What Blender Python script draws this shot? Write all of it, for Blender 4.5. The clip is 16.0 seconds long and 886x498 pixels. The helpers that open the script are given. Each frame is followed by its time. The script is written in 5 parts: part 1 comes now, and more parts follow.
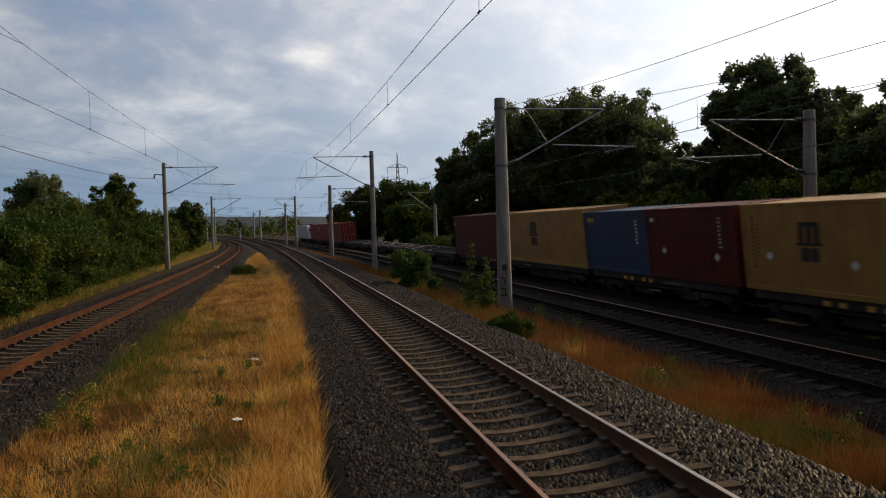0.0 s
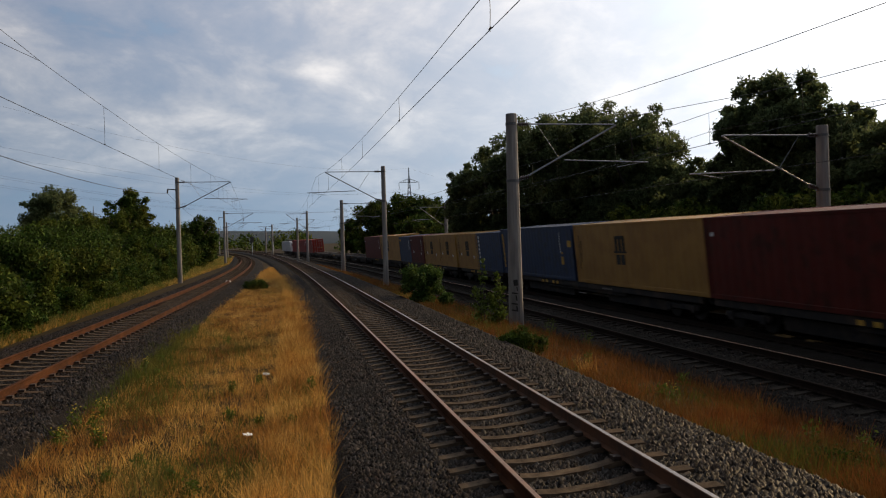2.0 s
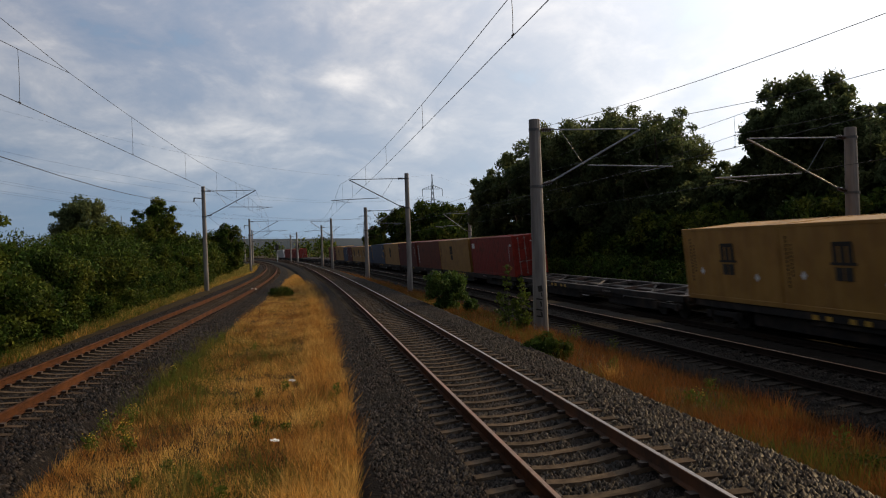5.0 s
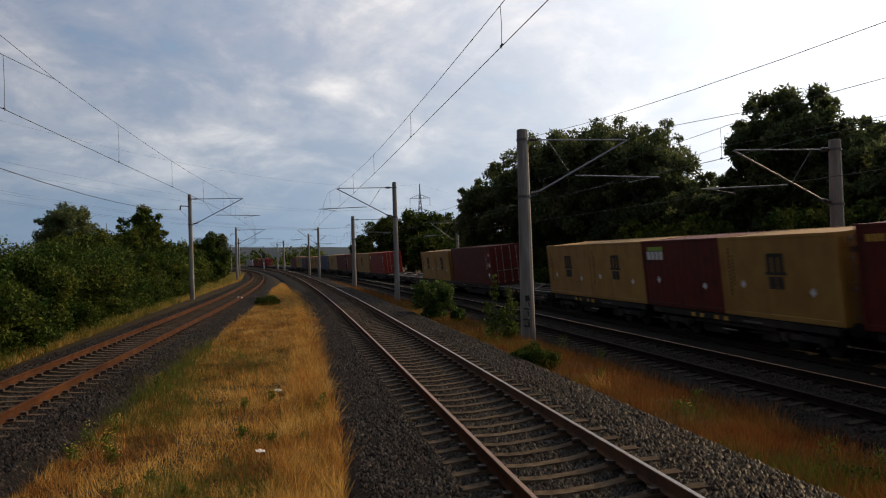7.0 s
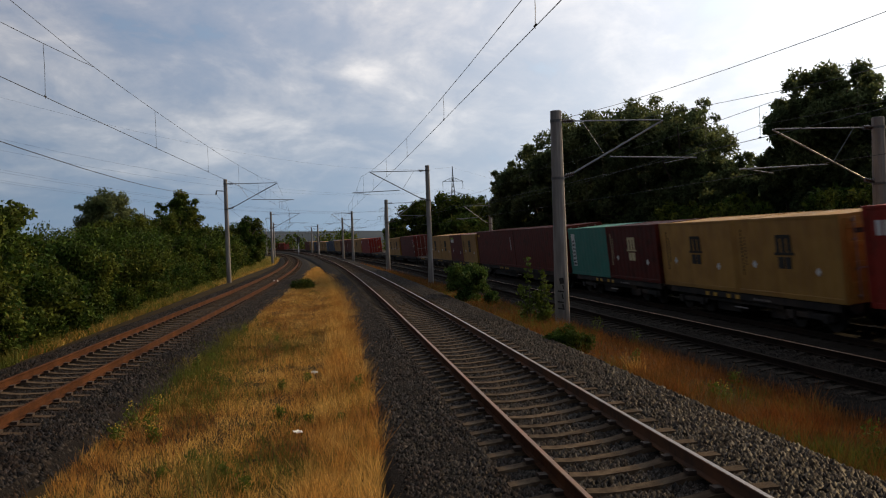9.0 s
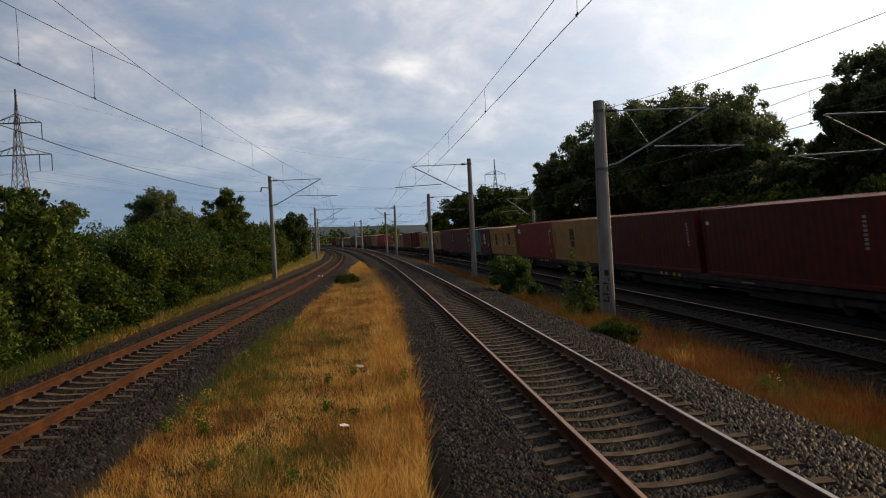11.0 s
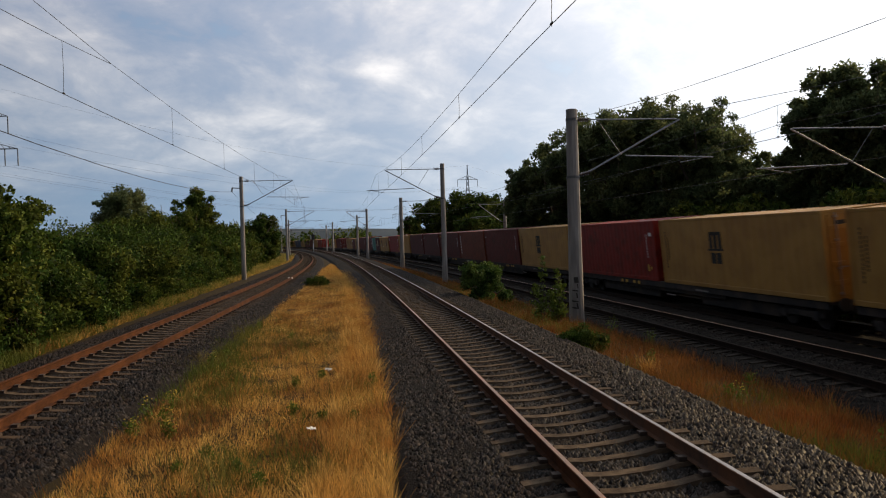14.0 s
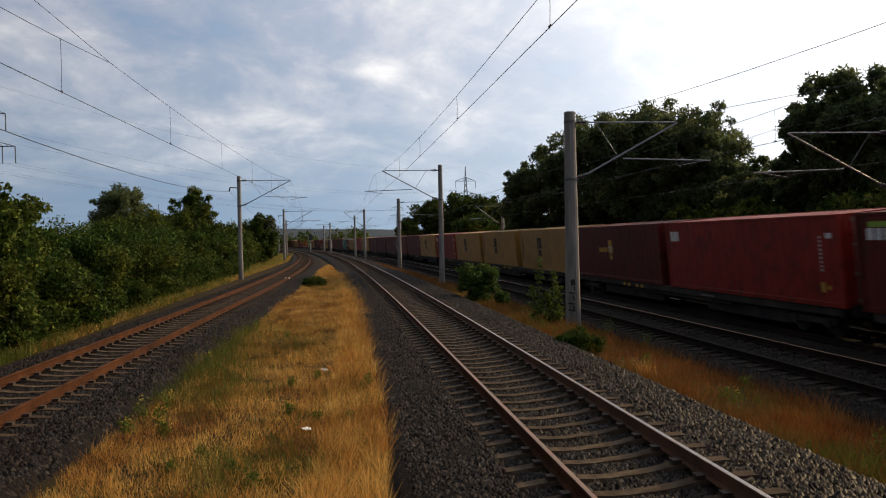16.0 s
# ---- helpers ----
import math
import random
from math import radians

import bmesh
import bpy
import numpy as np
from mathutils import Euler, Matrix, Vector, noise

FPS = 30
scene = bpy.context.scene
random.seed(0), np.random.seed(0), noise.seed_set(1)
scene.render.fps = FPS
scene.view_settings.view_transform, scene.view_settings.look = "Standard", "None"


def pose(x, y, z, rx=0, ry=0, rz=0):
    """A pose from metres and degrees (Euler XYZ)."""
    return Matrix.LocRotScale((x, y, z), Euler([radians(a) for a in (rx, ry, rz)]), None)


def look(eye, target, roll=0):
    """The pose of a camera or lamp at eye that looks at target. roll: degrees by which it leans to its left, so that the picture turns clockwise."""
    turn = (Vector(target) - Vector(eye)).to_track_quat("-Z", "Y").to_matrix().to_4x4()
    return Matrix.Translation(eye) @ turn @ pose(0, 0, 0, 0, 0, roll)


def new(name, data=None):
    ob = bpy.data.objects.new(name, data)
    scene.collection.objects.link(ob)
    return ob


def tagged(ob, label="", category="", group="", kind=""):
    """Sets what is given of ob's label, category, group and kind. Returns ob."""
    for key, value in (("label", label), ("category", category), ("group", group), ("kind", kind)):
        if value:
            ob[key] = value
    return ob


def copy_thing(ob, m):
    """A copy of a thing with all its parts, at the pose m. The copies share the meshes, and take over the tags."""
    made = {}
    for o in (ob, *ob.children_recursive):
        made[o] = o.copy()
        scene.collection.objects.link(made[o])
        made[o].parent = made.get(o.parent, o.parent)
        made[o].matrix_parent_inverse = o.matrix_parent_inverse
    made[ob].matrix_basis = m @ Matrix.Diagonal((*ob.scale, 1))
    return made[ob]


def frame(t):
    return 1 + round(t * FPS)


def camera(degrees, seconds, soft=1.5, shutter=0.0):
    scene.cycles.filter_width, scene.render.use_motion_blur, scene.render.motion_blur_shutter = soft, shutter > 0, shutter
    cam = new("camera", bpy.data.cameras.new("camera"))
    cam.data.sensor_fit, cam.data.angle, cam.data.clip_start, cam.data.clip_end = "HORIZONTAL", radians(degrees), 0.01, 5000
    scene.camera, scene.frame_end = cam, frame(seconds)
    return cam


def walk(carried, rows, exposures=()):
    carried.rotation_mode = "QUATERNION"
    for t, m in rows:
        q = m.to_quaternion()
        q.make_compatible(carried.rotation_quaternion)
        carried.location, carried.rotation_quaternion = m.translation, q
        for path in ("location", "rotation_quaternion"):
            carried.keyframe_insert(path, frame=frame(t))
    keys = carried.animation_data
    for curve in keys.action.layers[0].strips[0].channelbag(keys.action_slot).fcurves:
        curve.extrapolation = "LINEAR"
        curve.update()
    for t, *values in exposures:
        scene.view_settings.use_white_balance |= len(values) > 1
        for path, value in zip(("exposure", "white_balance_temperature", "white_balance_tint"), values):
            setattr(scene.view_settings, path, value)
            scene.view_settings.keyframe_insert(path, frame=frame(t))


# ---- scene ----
cam = camera(58.9, 16.0, soft=1.1, shutter=0.24)
PATH = [
    (0.0, pose(0.018, 0.001, 2.597, 88.13, 1.67, -12.54)),
    (0.5, pose(0.015, 0.010, 2.598, 88.87, 1.63, -12.61)),
    (1.0, pose(0.007, -0.004, 2.601, 89.16, 1.79, -12.07)),
    (1.5, pose(0.018, 0.003, 2.600, 89.14, 1.89, -11.81)),
    (2.0, pose(0.024, 0.001, 2.607, 89.23, 1.56, -11.71)),
    (2.5, pose(0.011, 0.016, 2.601, 89.43, 1.49, -11.64)),
    (3.0, pose(0.007, 0.003, 2.600, 89.48, 1.71, -11.26)),
    (3.5, pose(-0.000, -0.000, 2.600, 89.70, 1.90, -10.50)),
    (4.0, pose(0.011, 0.003, 2.603, 89.51, 2.00, -9.91)),
    (6.5, pose(0.007, -0.085, 2.606, 90.35, 1.75, -10.60)),
    (7.0, pose(0.005, 0.000, 2.609, 90.40, 1.71, -10.91)),
    (7.5, pose(-0.005, 0.021, 2.613, 90.22, 1.59, -10.54)),
    (8.0, pose(-0.002, -0.021, 2.599, 90.77, 1.53, -10.47)),
    (8.5, pose(-0.006, 0.003, 2.605, 89.35, 2.10, -9.28)),
    (9.0, pose(-0.010, -0.002, 2.602, 89.24, 2.03, -8.49)),
    (9.5, pose(-0.010, 0.010, 2.607, 89.16, 2.24, -7.74)),
    (12.0, pose(-0.009, 0.039, 2.595, 88.83, 2.90, -4.69)),
    (12.5, pose(-0.000, 0.023, 2.598, 88.75, 2.89, -5.24)),
    (13.0, pose(0.006, 0.019, 2.599, 88.40, 2.07, -6.18)),
    (13.5, pose(0.016, 0.027, 2.599, 88.34, 1.95, -6.63)),
    (14.0, pose(-0.010, 0.010, 2.600, 89.15, 1.67, -7.44)),
    (14.5, pose(-0.002, 0.007, 2.605, 89.21, 1.50, -7.31)),
    (15.0, pose(-0.010, -0.007, 2.608, 89.36, 1.52, -7.39)),
    (15.5, pose(-0.008, 0.000, 2.603, 89.35, 1.34, -7.12)),
    (16.0, pose(-0.000, -0.001, 2.601, 89.24, 1.19, -7.62)),
]
walk(cam, PATH, [(0.0, -0.06), (9.7, -0.04), (11.8, 0.10), (16.0, 0.16)])

# ---- light: low evening sun behind thin cloud, ahead and to the right ----
SUN_AZ, SUN_EL = 63.0, 25.0
sun_way = Vector((math.sin(radians(SUN_AZ)) * math.cos(radians(SUN_EL)),
                  math.cos(radians(SUN_AZ)) * math.cos(radians(SUN_EL)), math.sin(radians(SUN_EL))))
sun = new("sun", bpy.data.lights.new("sun", "SUN"))
sun.data.energy, sun.data.angle, sun.data.color = 3.3, radians(3.0), (1.0, 0.70, 0.36)
sun.matrix_world = look(sun_way * 200, (0, 0, 0))


def make_world():
    world = bpy.data.worlds.new("sky")
    scene.world = world
    world.use_nodes = True
    nt = world.node_tree
    nt.nodes.clear()
    N, L = nt.nodes.new, nt.links.new

    def math_node(op, a, b=None, clamp=False):
        n = N("ShaderNodeMath")
        n.operation, n.use_clamp = op, clamp
        for i, v in enumerate((a, b)):
            if v is None:
                continue
            if isinstance(v, (int, float)):
                n.inputs[i].default_value = v
            else:
                L(v, n.inputs[i])
        return n.outputs[0]

    def ramp(fac, stops):
        n = N("ShaderNodeValToRGB")
        while len(n.color_ramp.elements) < len(stops):
            n.color_ramp.elements.new(0.5)
        for e, (p, c) in zip(n.color_ramp.elements, stops):
            e.position, e.color = p, (*c, 1)
        L(fac, n.inputs[0])
        return n.outputs[0]

    def mix(fac, a, b, kind="MIX"):
        n = N("ShaderNodeMix")
        n.data_type, n.blend_type = "RGBA", kind
        if isinstance(fac, (int, float)):
            n.inputs[0].default_value = fac
        else:
            L(fac, n.inputs[0])
        for i, v in ((6, a), (7, b)):
            if isinstance(v, tuple):
                n.inputs[i].default_value = (*v, 1)
            else:
                L(v, n.inputs[i])
        return n.outputs[2]

    tc = N("ShaderNodeTexCoord")
    sep = N("ShaderNodeSeparateXYZ")
    L(tc.outputs["Generated"], sep.inputs[0])
    up = math_node("MAXIMUM", sep.outputs[2], 0.0)
    flat = math_node("ADD", up, 0.30)
    px, py = math_node("DIVIDE", sep.outputs[0], flat), math_node("DIVIDE", sep.outputs[1], flat)
    comb = N("ShaderNodeCombineXYZ")
    L(px, comb.inputs[0])
    L(py, comb.inputs[1])

    def cloud(scale, detail, rough, distort, off):
        m = N("ShaderNodeMapping")
        m.inputs["Location"].default_value = off
        m.inputs["Rotation"].default_value = (0, 0, radians(-28))
        m.inputs["Scale"].default_value = (1.0, 0.85, 1.0)
        L(comb.outputs[0], m.inputs[0])
        n = N("ShaderNodeTexNoise")
        n.inputs["Scale"].default_value, n.inputs["Detail"].default_value = scale, detail
        n.inputs["Roughness"].default_value, n.inputs["Distortion"].default_value = rough, distort
        L(m.outputs[0], n.inputs["Vector"])
        return n.outputs[0]

    big, fine = cloud(1.5, 8, 0.55, 0.4, (1.9, 5.4, 0)), cloud(4.2, 10, 0.60, 0.3, (7.3, 4.2, 0))
    density = math_node("ADD", math_node("MULTIPLY", big, 0.58), math_node("MULTIPLY", fine, 0.42))
    dot = N("ShaderNodeVectorMath")
    dot.operation = "DOT_PRODUCT"
    L(tc.outputs["Generated"], dot.inputs[0])
    dot.inputs[1].default_value = sun_way
    toward = math_node("MAXIMUM", dot.outputs["Value"], 0.0)
    glow = math_node("POWER", toward, 4.0)
    sky = N("ShaderNodeTexSky")
    sky.sky_type, sky.sun_disc = "NISHITA", False
    sky.sun_elevation, sky.sun_rotation = radians(SUN_EL), radians(SUN_AZ)
    clear = mix(0.6, mix(1.0, sky.outputs[0], (0.06, 0.06, 0.06), "MULTIPLY"), (0.20, 0.37, 0.57))
    shade = ramp(density, [(0.41, (0.222, 0.288, 0.405)), (0.475, (0.292, 0.338, 0.435)), (0.54, (0.442, 0.458, 0.515)), (0.64, (0.82, 0.78, 0.76))])
    cover = ramp(density, [(0.32, (0, 0, 0)), (0.42, (1, 1, 1))])
    col = mix(cover, clear, shade)
    haze = ramp(up, [(0.0, (0.92, 0.92, 0.92)), (0.10, (0.52, 0.52, 0.52)), (0.27, (0, 0, 0))])
    col = mix(haze, col, (0.212, 0.312, 0.432))
    side = N("ShaderNodeMapRange")
    side.interpolation_type = "SMOOTHSTEP"
    side.inputs[1].default_value, side.inputs[2].default_value = -0.75, 0.55
    side.inputs[3].default_value, side.inputs[4].default_value = 0.32, 1.05
    L(dot.outputs["Value"], side.inputs[0])
    dim = N("ShaderNodeVectorMath")
    dim.operation = "SCALE"
    L(col, dim.inputs[0])
    zenith_dim = N("ShaderNodeMapRange")  # overhead sky, out of view, dimmed to weaken light on the ground
    zenith_dim.interpolation_type = "SMOOTHSTEP"
    zenith_dim.inputs[1].default_value, zenith_dim.inputs[2].default_value = 0.40, 0.95
    zenith_dim.inputs[3].default_value, zenith_dim.inputs[4].default_value = 1.0, 0.45
    L(up, zenith_dim.inputs[0])
    L(math_node("MULTIPLY", side.outputs[0], zenith_dim.outputs[0]), dim.inputs["Scale"])
    lit = mix(1.0, dim.outputs[0], mix(glow, (0.0, 0.0, 0.0), (1.35, 1.30, 1.22)), "ADD")
    bg = N("ShaderNodeBackground")
    bg.inputs["Strength"].default_value = 1.1
    L(lit, bg.inputs[0])
    out = N("ShaderNodeOutputWorld")
    L(bg.outputs[0], out.inputs[0])


make_world()


# ---- materials ----
def material(name, a, b, rough=0.8, metal=0.0, scale=6.0, bump=0.0, bump_scale=60.0, c=None, c_scale=0.8, island=0.0, obj=0.0,
             translucent=0.0, coord="Object", spec=0.4, stretch=(1, 1, 1)):
    """a, b: two colours mixed by fine noise; c: large-scale stain colour; island / obj: random lightness by piece."""
    m = bpy.data.materials.new(name)
    m.use_nodes = True
    nt = m.node_tree
    N, L = nt.nodes.new, nt.links.new
    p = nt.nodes["Principled BSDF"]
    out = nt.nodes["Material Output"]
    tc = N("ShaderNodeTexCoord")
    mp = N("ShaderNodeMapping")
    mp.inputs["Scale"].default_value = stretch
    L(tc.outputs[coord], mp.inputs[0])

    def noise_of(s, detail):
        n = N("ShaderNodeTexNoise")
        n.inputs["Scale"].default_value, n.inputs["Detail"].default_value = s, detail
        L(mp.outputs[0], n.inputs["Vector"])
        return n.outputs[0]

    def mix(fac, x, y, kind="MIX"):
        n = N("ShaderNodeMix")
        n.data_type, n.blend_type = "RGBA", kind
        if isinstance(fac, float):
            n.inputs[0].default_value = fac
        else:
            L(fac, n.inputs[0])
        for i, v in ((6, x), (7, y)):
            if isinstance(v, tuple):
                n.inputs[i].default_value = (*v, 1)
            else:
                L(v, n.inputs[i])
        return n.outputs[2]

    def sharpen(v, lo, hi):
        n = N("ShaderNodeMapRange")
        n.inputs[1].default_value, n.inputs[2].default_value = lo, hi
        L(v, n.inputs[0])
        return n.outputs[0]

    col = mix(sharpen(noise_of(scale, 6), 0.36, 0.64), a, b)
    if c:
        col = mix(sharpen(noise_of(c_scale, 5), 0.47, 0.68), col, c)
    if island or obj:
        if island:
            g = N("ShaderNodeNewGeometry")
            src = g.outputs["Random Per Island"]
        else:
            g = N("ShaderNodeObjectInfo")
            src = g.outputs["Random"]
        r = N("ShaderNodeMapRange")
        k = island or obj
        r.inputs[3].default_value, r.inputs[4].default_value = 1 - k, 1 + k
        L(src, r.inputs[0])
        hs = N("ShaderNodeHueSaturation")
        L(r.outputs[0], hs.inputs["Value"])
        L(col, hs.inputs["Color"])
        col = hs.outputs[0]
    L(col, p.inputs["Base Color"])
    p.inputs["Roughness"].default_value, p.inputs["Metallic"].default_value = rough, metal
    p.inputs["Specular IOR Level"].default_value = spec
    if bump:
        b_ = N("ShaderNodeBump")
        b_.inputs["Strength"].default_value, b_.inputs["Distance"].default_value = bump, 0.02
        L(noise_of(bump_scale, 4), b_.inputs["Height"])
        L(b_.outputs[0], p.inputs["Normal"])
    if translucent:
        t = N("ShaderNodeBsdfTranslucent")
        L(col, t.inputs[0])
        mx = N("ShaderNodeMixShader")
        mx.inputs[0].default_value = translucent
        L(p.outputs[0], mx.inputs[1])
        L(t.outputs[0], mx.inputs[2])
        L(mx.outputs[0], out.inputs[0])
    return m


M_GROUND = material("dry_meadow_soil", (0.040, 0.026, 0.010), (0.022, 0.017, 0.007), 0.95, scale=3, c=(0.035, 0.024, 0.009), c_scale=0.25, bump=0.6, bump_scale=25, spec=0.08)
# darker than ballast_stone: shade in gaps between the stones put into the colour
M_BALLAST = material("ballast", (0.005, 0.004, 0.004), (0.018, 0.015, 0.013), 0.95, scale=22, c=(0.014, 0.010, 0.008), c_scale=0.5, bump=1.0, bump_scale=30, spec=0.08)
M_STONE = material("ballast_stone", (0.004, 0.003, 0.0025), (0.035, 0.0275, 0.022), 0.6, scale=9, c=(0.015, 0.009, 0.006), c_scale=1.2, island=0.97, spec=0.14)
# darker copies of stone and bed: shade beside the train put into the colour
M_SHADESTONE = material("shaded_stone", (0.008, 0.007, 0.006), (0.020, 0.016, 0.013), 0.85, scale=9, c=(0.016, 0.011, 0.008), c_scale=1.2, island=0.85, spec=0.15)
M_SHADEBED = material("shaded_ballast", (0.009, 0.008, 0.007), (0.020, 0.017, 0.014), 0.95, scale=22, c=(0.010, 0.008, 0.006), c_scale=0.5, bump=1.0, bump_scale=30, spec=0.05)
# much darker than brown_rail_side, with the shade near the train in its colour
M_SHADERAIL = material("shaded_rail_side", (0.014, 0.010, 0.008), (0.022, 0.015, 0.011), 0.85, scale=10, c=(0.028, 0.017, 0.011), c_scale=0.8, spec=0.06)
M_CONCRETE = material("sleeper_concrete", (0.105, 0.076, 0.050), (0.052, 0.037, 0.025), 0.9, scale=7, c=(0.052, 0.033, 0.021), c_scale=1.6, bump=0.3, bump_scale=50, obj=0.2, spec=0.08)
# darker copy of sleeper_concrete: shade over the freight tracks put into the colour
M_SHADECONCRETE = material("shaded_concrete", (0.028, 0.023, 0.018), (0.017, 0.014, 0.011), 0.95, scale=7, c=(0.016, 0.012, 0.009), c_scale=1.6, bump=0.3, bump_scale=50, obj=0.25, spec=0.08)
M_RUST = material("rusty_rail", (0.066, 0.025, 0.010), (0.042, 0.017, 0.008), 0.85, scale=14, c=(0.090, 0.035, 0.014), c_scale=1.5, bump=0.2, spec=0.08)
M_RAILSIDE = material("brown_rail_side", (0.075, 0.045, 0.032), (0.115, 0.060, 0.036), 0.8, scale=10, c=(0.16, 0.07, 0.035), c_scale=0.8, spec=0.08)
M_RAILTOP = material("worn_rail_head", (0.28, 0.25, 0.23), (0.21, 0.18, 0.16), 0.38, 0.8, scale=20, c=(0.30, 0.20, 0.13), c_scale=1.2)
M_RAILHEAD = material("brown_rail_head", (0.24, 0.15, 0.09), (0.18, 0.10, 0.06), 0.45, 0.5, scale=14, c=(0.30, 0.13, 0.06), c_scale=1.0)
M_CLIP = material("rail_clip", (0.03, 0.018, 0.012), (0.045, 0.026, 0.017), 0.8, scale=20)
M_MAST = material("mast_concrete", (0.30, 0.28, 0.26), (0.20, 0.185, 0.175), 0.85, scale=5, c=(0.13, 0.12, 0.115), c_scale=1.4, bump=0.25, bump_scale=40, stretch=(1, 1, 0.15))
M_STEELMAST = material("painted_steel_mast", (0.10, 0.105, 0.11), (0.14, 0.14, 0.145), 0.6, scale=8, c=(0.08, 0.07, 0.065), c_scale=1)
M_GALV = material("galvanised_steel", (0.28, 0.29, 0.31), (0.21, 0.22, 0.24), 0.5, 0.6, scale=12)
M_WIRE = material("copper_wire_weathered", (0.03, 0.032, 0.034), (0.05, 0.05, 0.05), 0.6, 0.3, scale=5)
M_INSUL = material("brown_insulator", (0.05, 0.03, 0.025), (0.07, 0.04, 0.03), 0.3, scale=8)
M_LEAF_DARK = material("oak_leaf", (0.080, 0.110, 0.050), (0.110, 0.138, 0.058), 0.7, scale=0.5, c=(0.125, 0.140, 0.055), c_scale=0.25, island=0.5, translucent=0.52, spec=0.12)
M_LEAF = material("hedge_leaf", (0.026, 0.054, 0.010), (0.056, 0.086, 0.014), 0.75, scale=0.7, c=(0.130, 0.135, 0.022), c_scale=0.4, island=0.7, translucent=0.25, spec=0.08)
M_LEAF_BRIGHT = material("young_leaf", (0.085, 0.120, 0.020), (0.125, 0.160, 0.026), 0.6, scale=1.5, island=0.4, translucent=0.3, spec=0.1)
M_LEAF_BUSH = material("bush_leaf", (0.045, 0.090, 0.020), (0.080, 0.130, 0.030), 0.65, scale=1.5, c=(0.10, 0.14, 0.03), c_scale=1.2, island=0.5, translucent=0.3, spec=0.12)
M_BARK = material("bark", (0.09, 0.07, 0.05), (0.05, 0.04, 0.03), 0.9, scale=9, bump=0.6, bump_scale=20)
M_STRAW = material("dry_grass", (0.44, 0.220, 0.050), (0.66, 0.425, 0.128), 0.8, scale=1.6, c=(0.27, 0.105, 0.024), c_scale=0.6, island=0.65, translucent=0.35, spec=0.2)
M_RUSTGRASS = material("reddish_dry_grass", (0.145, 0.046, 0.012), (0.24, 0.105, 0.026), 0.85, scale=1.6, c=(0.15, 0.090, 0.025), c_scale=0.6, island=0.5, translucent=0.3, spec=0.2)
M_GREENGRASS = material("green_grass", (0.070, 0.095, 0.016), (0.125, 0.130, 0.024), 0.8, scale=0.8, c=(0.20, 0.155, 0.040), c_scale=0.4, island=0.5, translucent=0.35, spec=0.2)
# paler copy of green_grass, with sunlight put into the colour
M_VERGE = material("sunlit_verge_grass", (0.15, 0.150, 0.028), (0.25, 0.215, 0.050), 0.8, scale=0.8, c=(0.32, 0.23, 0.07), c_scale=0.4, island=0.5, translucent=0.35, spec=0.2)
M_FLOWER = material("yellow_flower", (0.75, 0.55, 0.03), (0.8, 0.62, 0.05), 0.7, scale=5)
M_PAPER = material("white_paper", (0.78, 0.78, 0.76), (0.66, 0.66, 0.64), 0.8, scale=9)
M_WAGON = material("sooty_wagon_steel", (0.016, 0.014, 0.013), (0.028, 0.023, 0.020), 0.8, scale=4, c=(0.06, 0.04, 0.03), c_scale=1)
M_DECK = material("worn_wagon_deck", (0.11, 0.098, 0.09), (0.07, 0.062, 0.058), 0.6, scale=6, c=(0.12, 0.07, 0.05), c_scale=1.2)
M_WHEEL = material("wheel_steel", (0.022, 0.018, 0.016), (0.035, 0.028, 0.024), 0.7, 0.2, scale=6)
M_YELLOWMARK = material("yellow_marking", (0.62, 0.36, 0.05), (0.48, 0.27, 0.04), 0.7, scale=9)
M_WHITEMARK = material("white_marking", (0.80, 0.80, 0.78), (0.66, 0.66, 0.66), 0.7, scale=12)
M_BLACKMARK = material("black_marking", (0.025, 0.024, 0.022), (0.045, 0.040, 0.034), 0.8, scale=12)
M_CREAMMARK = material("cream_marking", (0.72, 0.60, 0.36), (0.62, 0.52, 0.30), 0.7, scale=12)
M_GREENMARK = material("green_marking", (0.30, 0.45, 0.06), (0.26, 0.40, 0.06), 0.7, scale=12)
M_REDMARK = material("red_marking", (0.55, 0.05, 0.05), (0.46, 0.04, 0.05), 0.7, scale=12)
M_BARS = material("locking_bar_steel", (0.34, 0.30, 0.28), (0.25, 0.22, 0.2), 0.5, 0.5, scale=14)
M_LATTICE = material("pylon_steel", (0.20, 0.22, 0.24), (0.16, 0.175, 0.19), 0.6, 0.4, scale=2)
# distance haze put into the hills' blue-grey colour
M_HILL = material("hazy_hill", (0.034, 0.056, 0.080), (0.046, 0.068, 0.092), 1.0, scale=0.012, c=(0.028, 0.046, 0.066), c_scale=0.004)
M_LOCO = material("pale_grey_loco", (0.55, 0.56, 0.57), (0.45, 0.46, 0.47), 0.5, scale=1.5)
M_GLASS = material("dark_window", (0.02, 0.025, 0.03), (0.03, 0.035, 0.04), 0.1, scale=2)
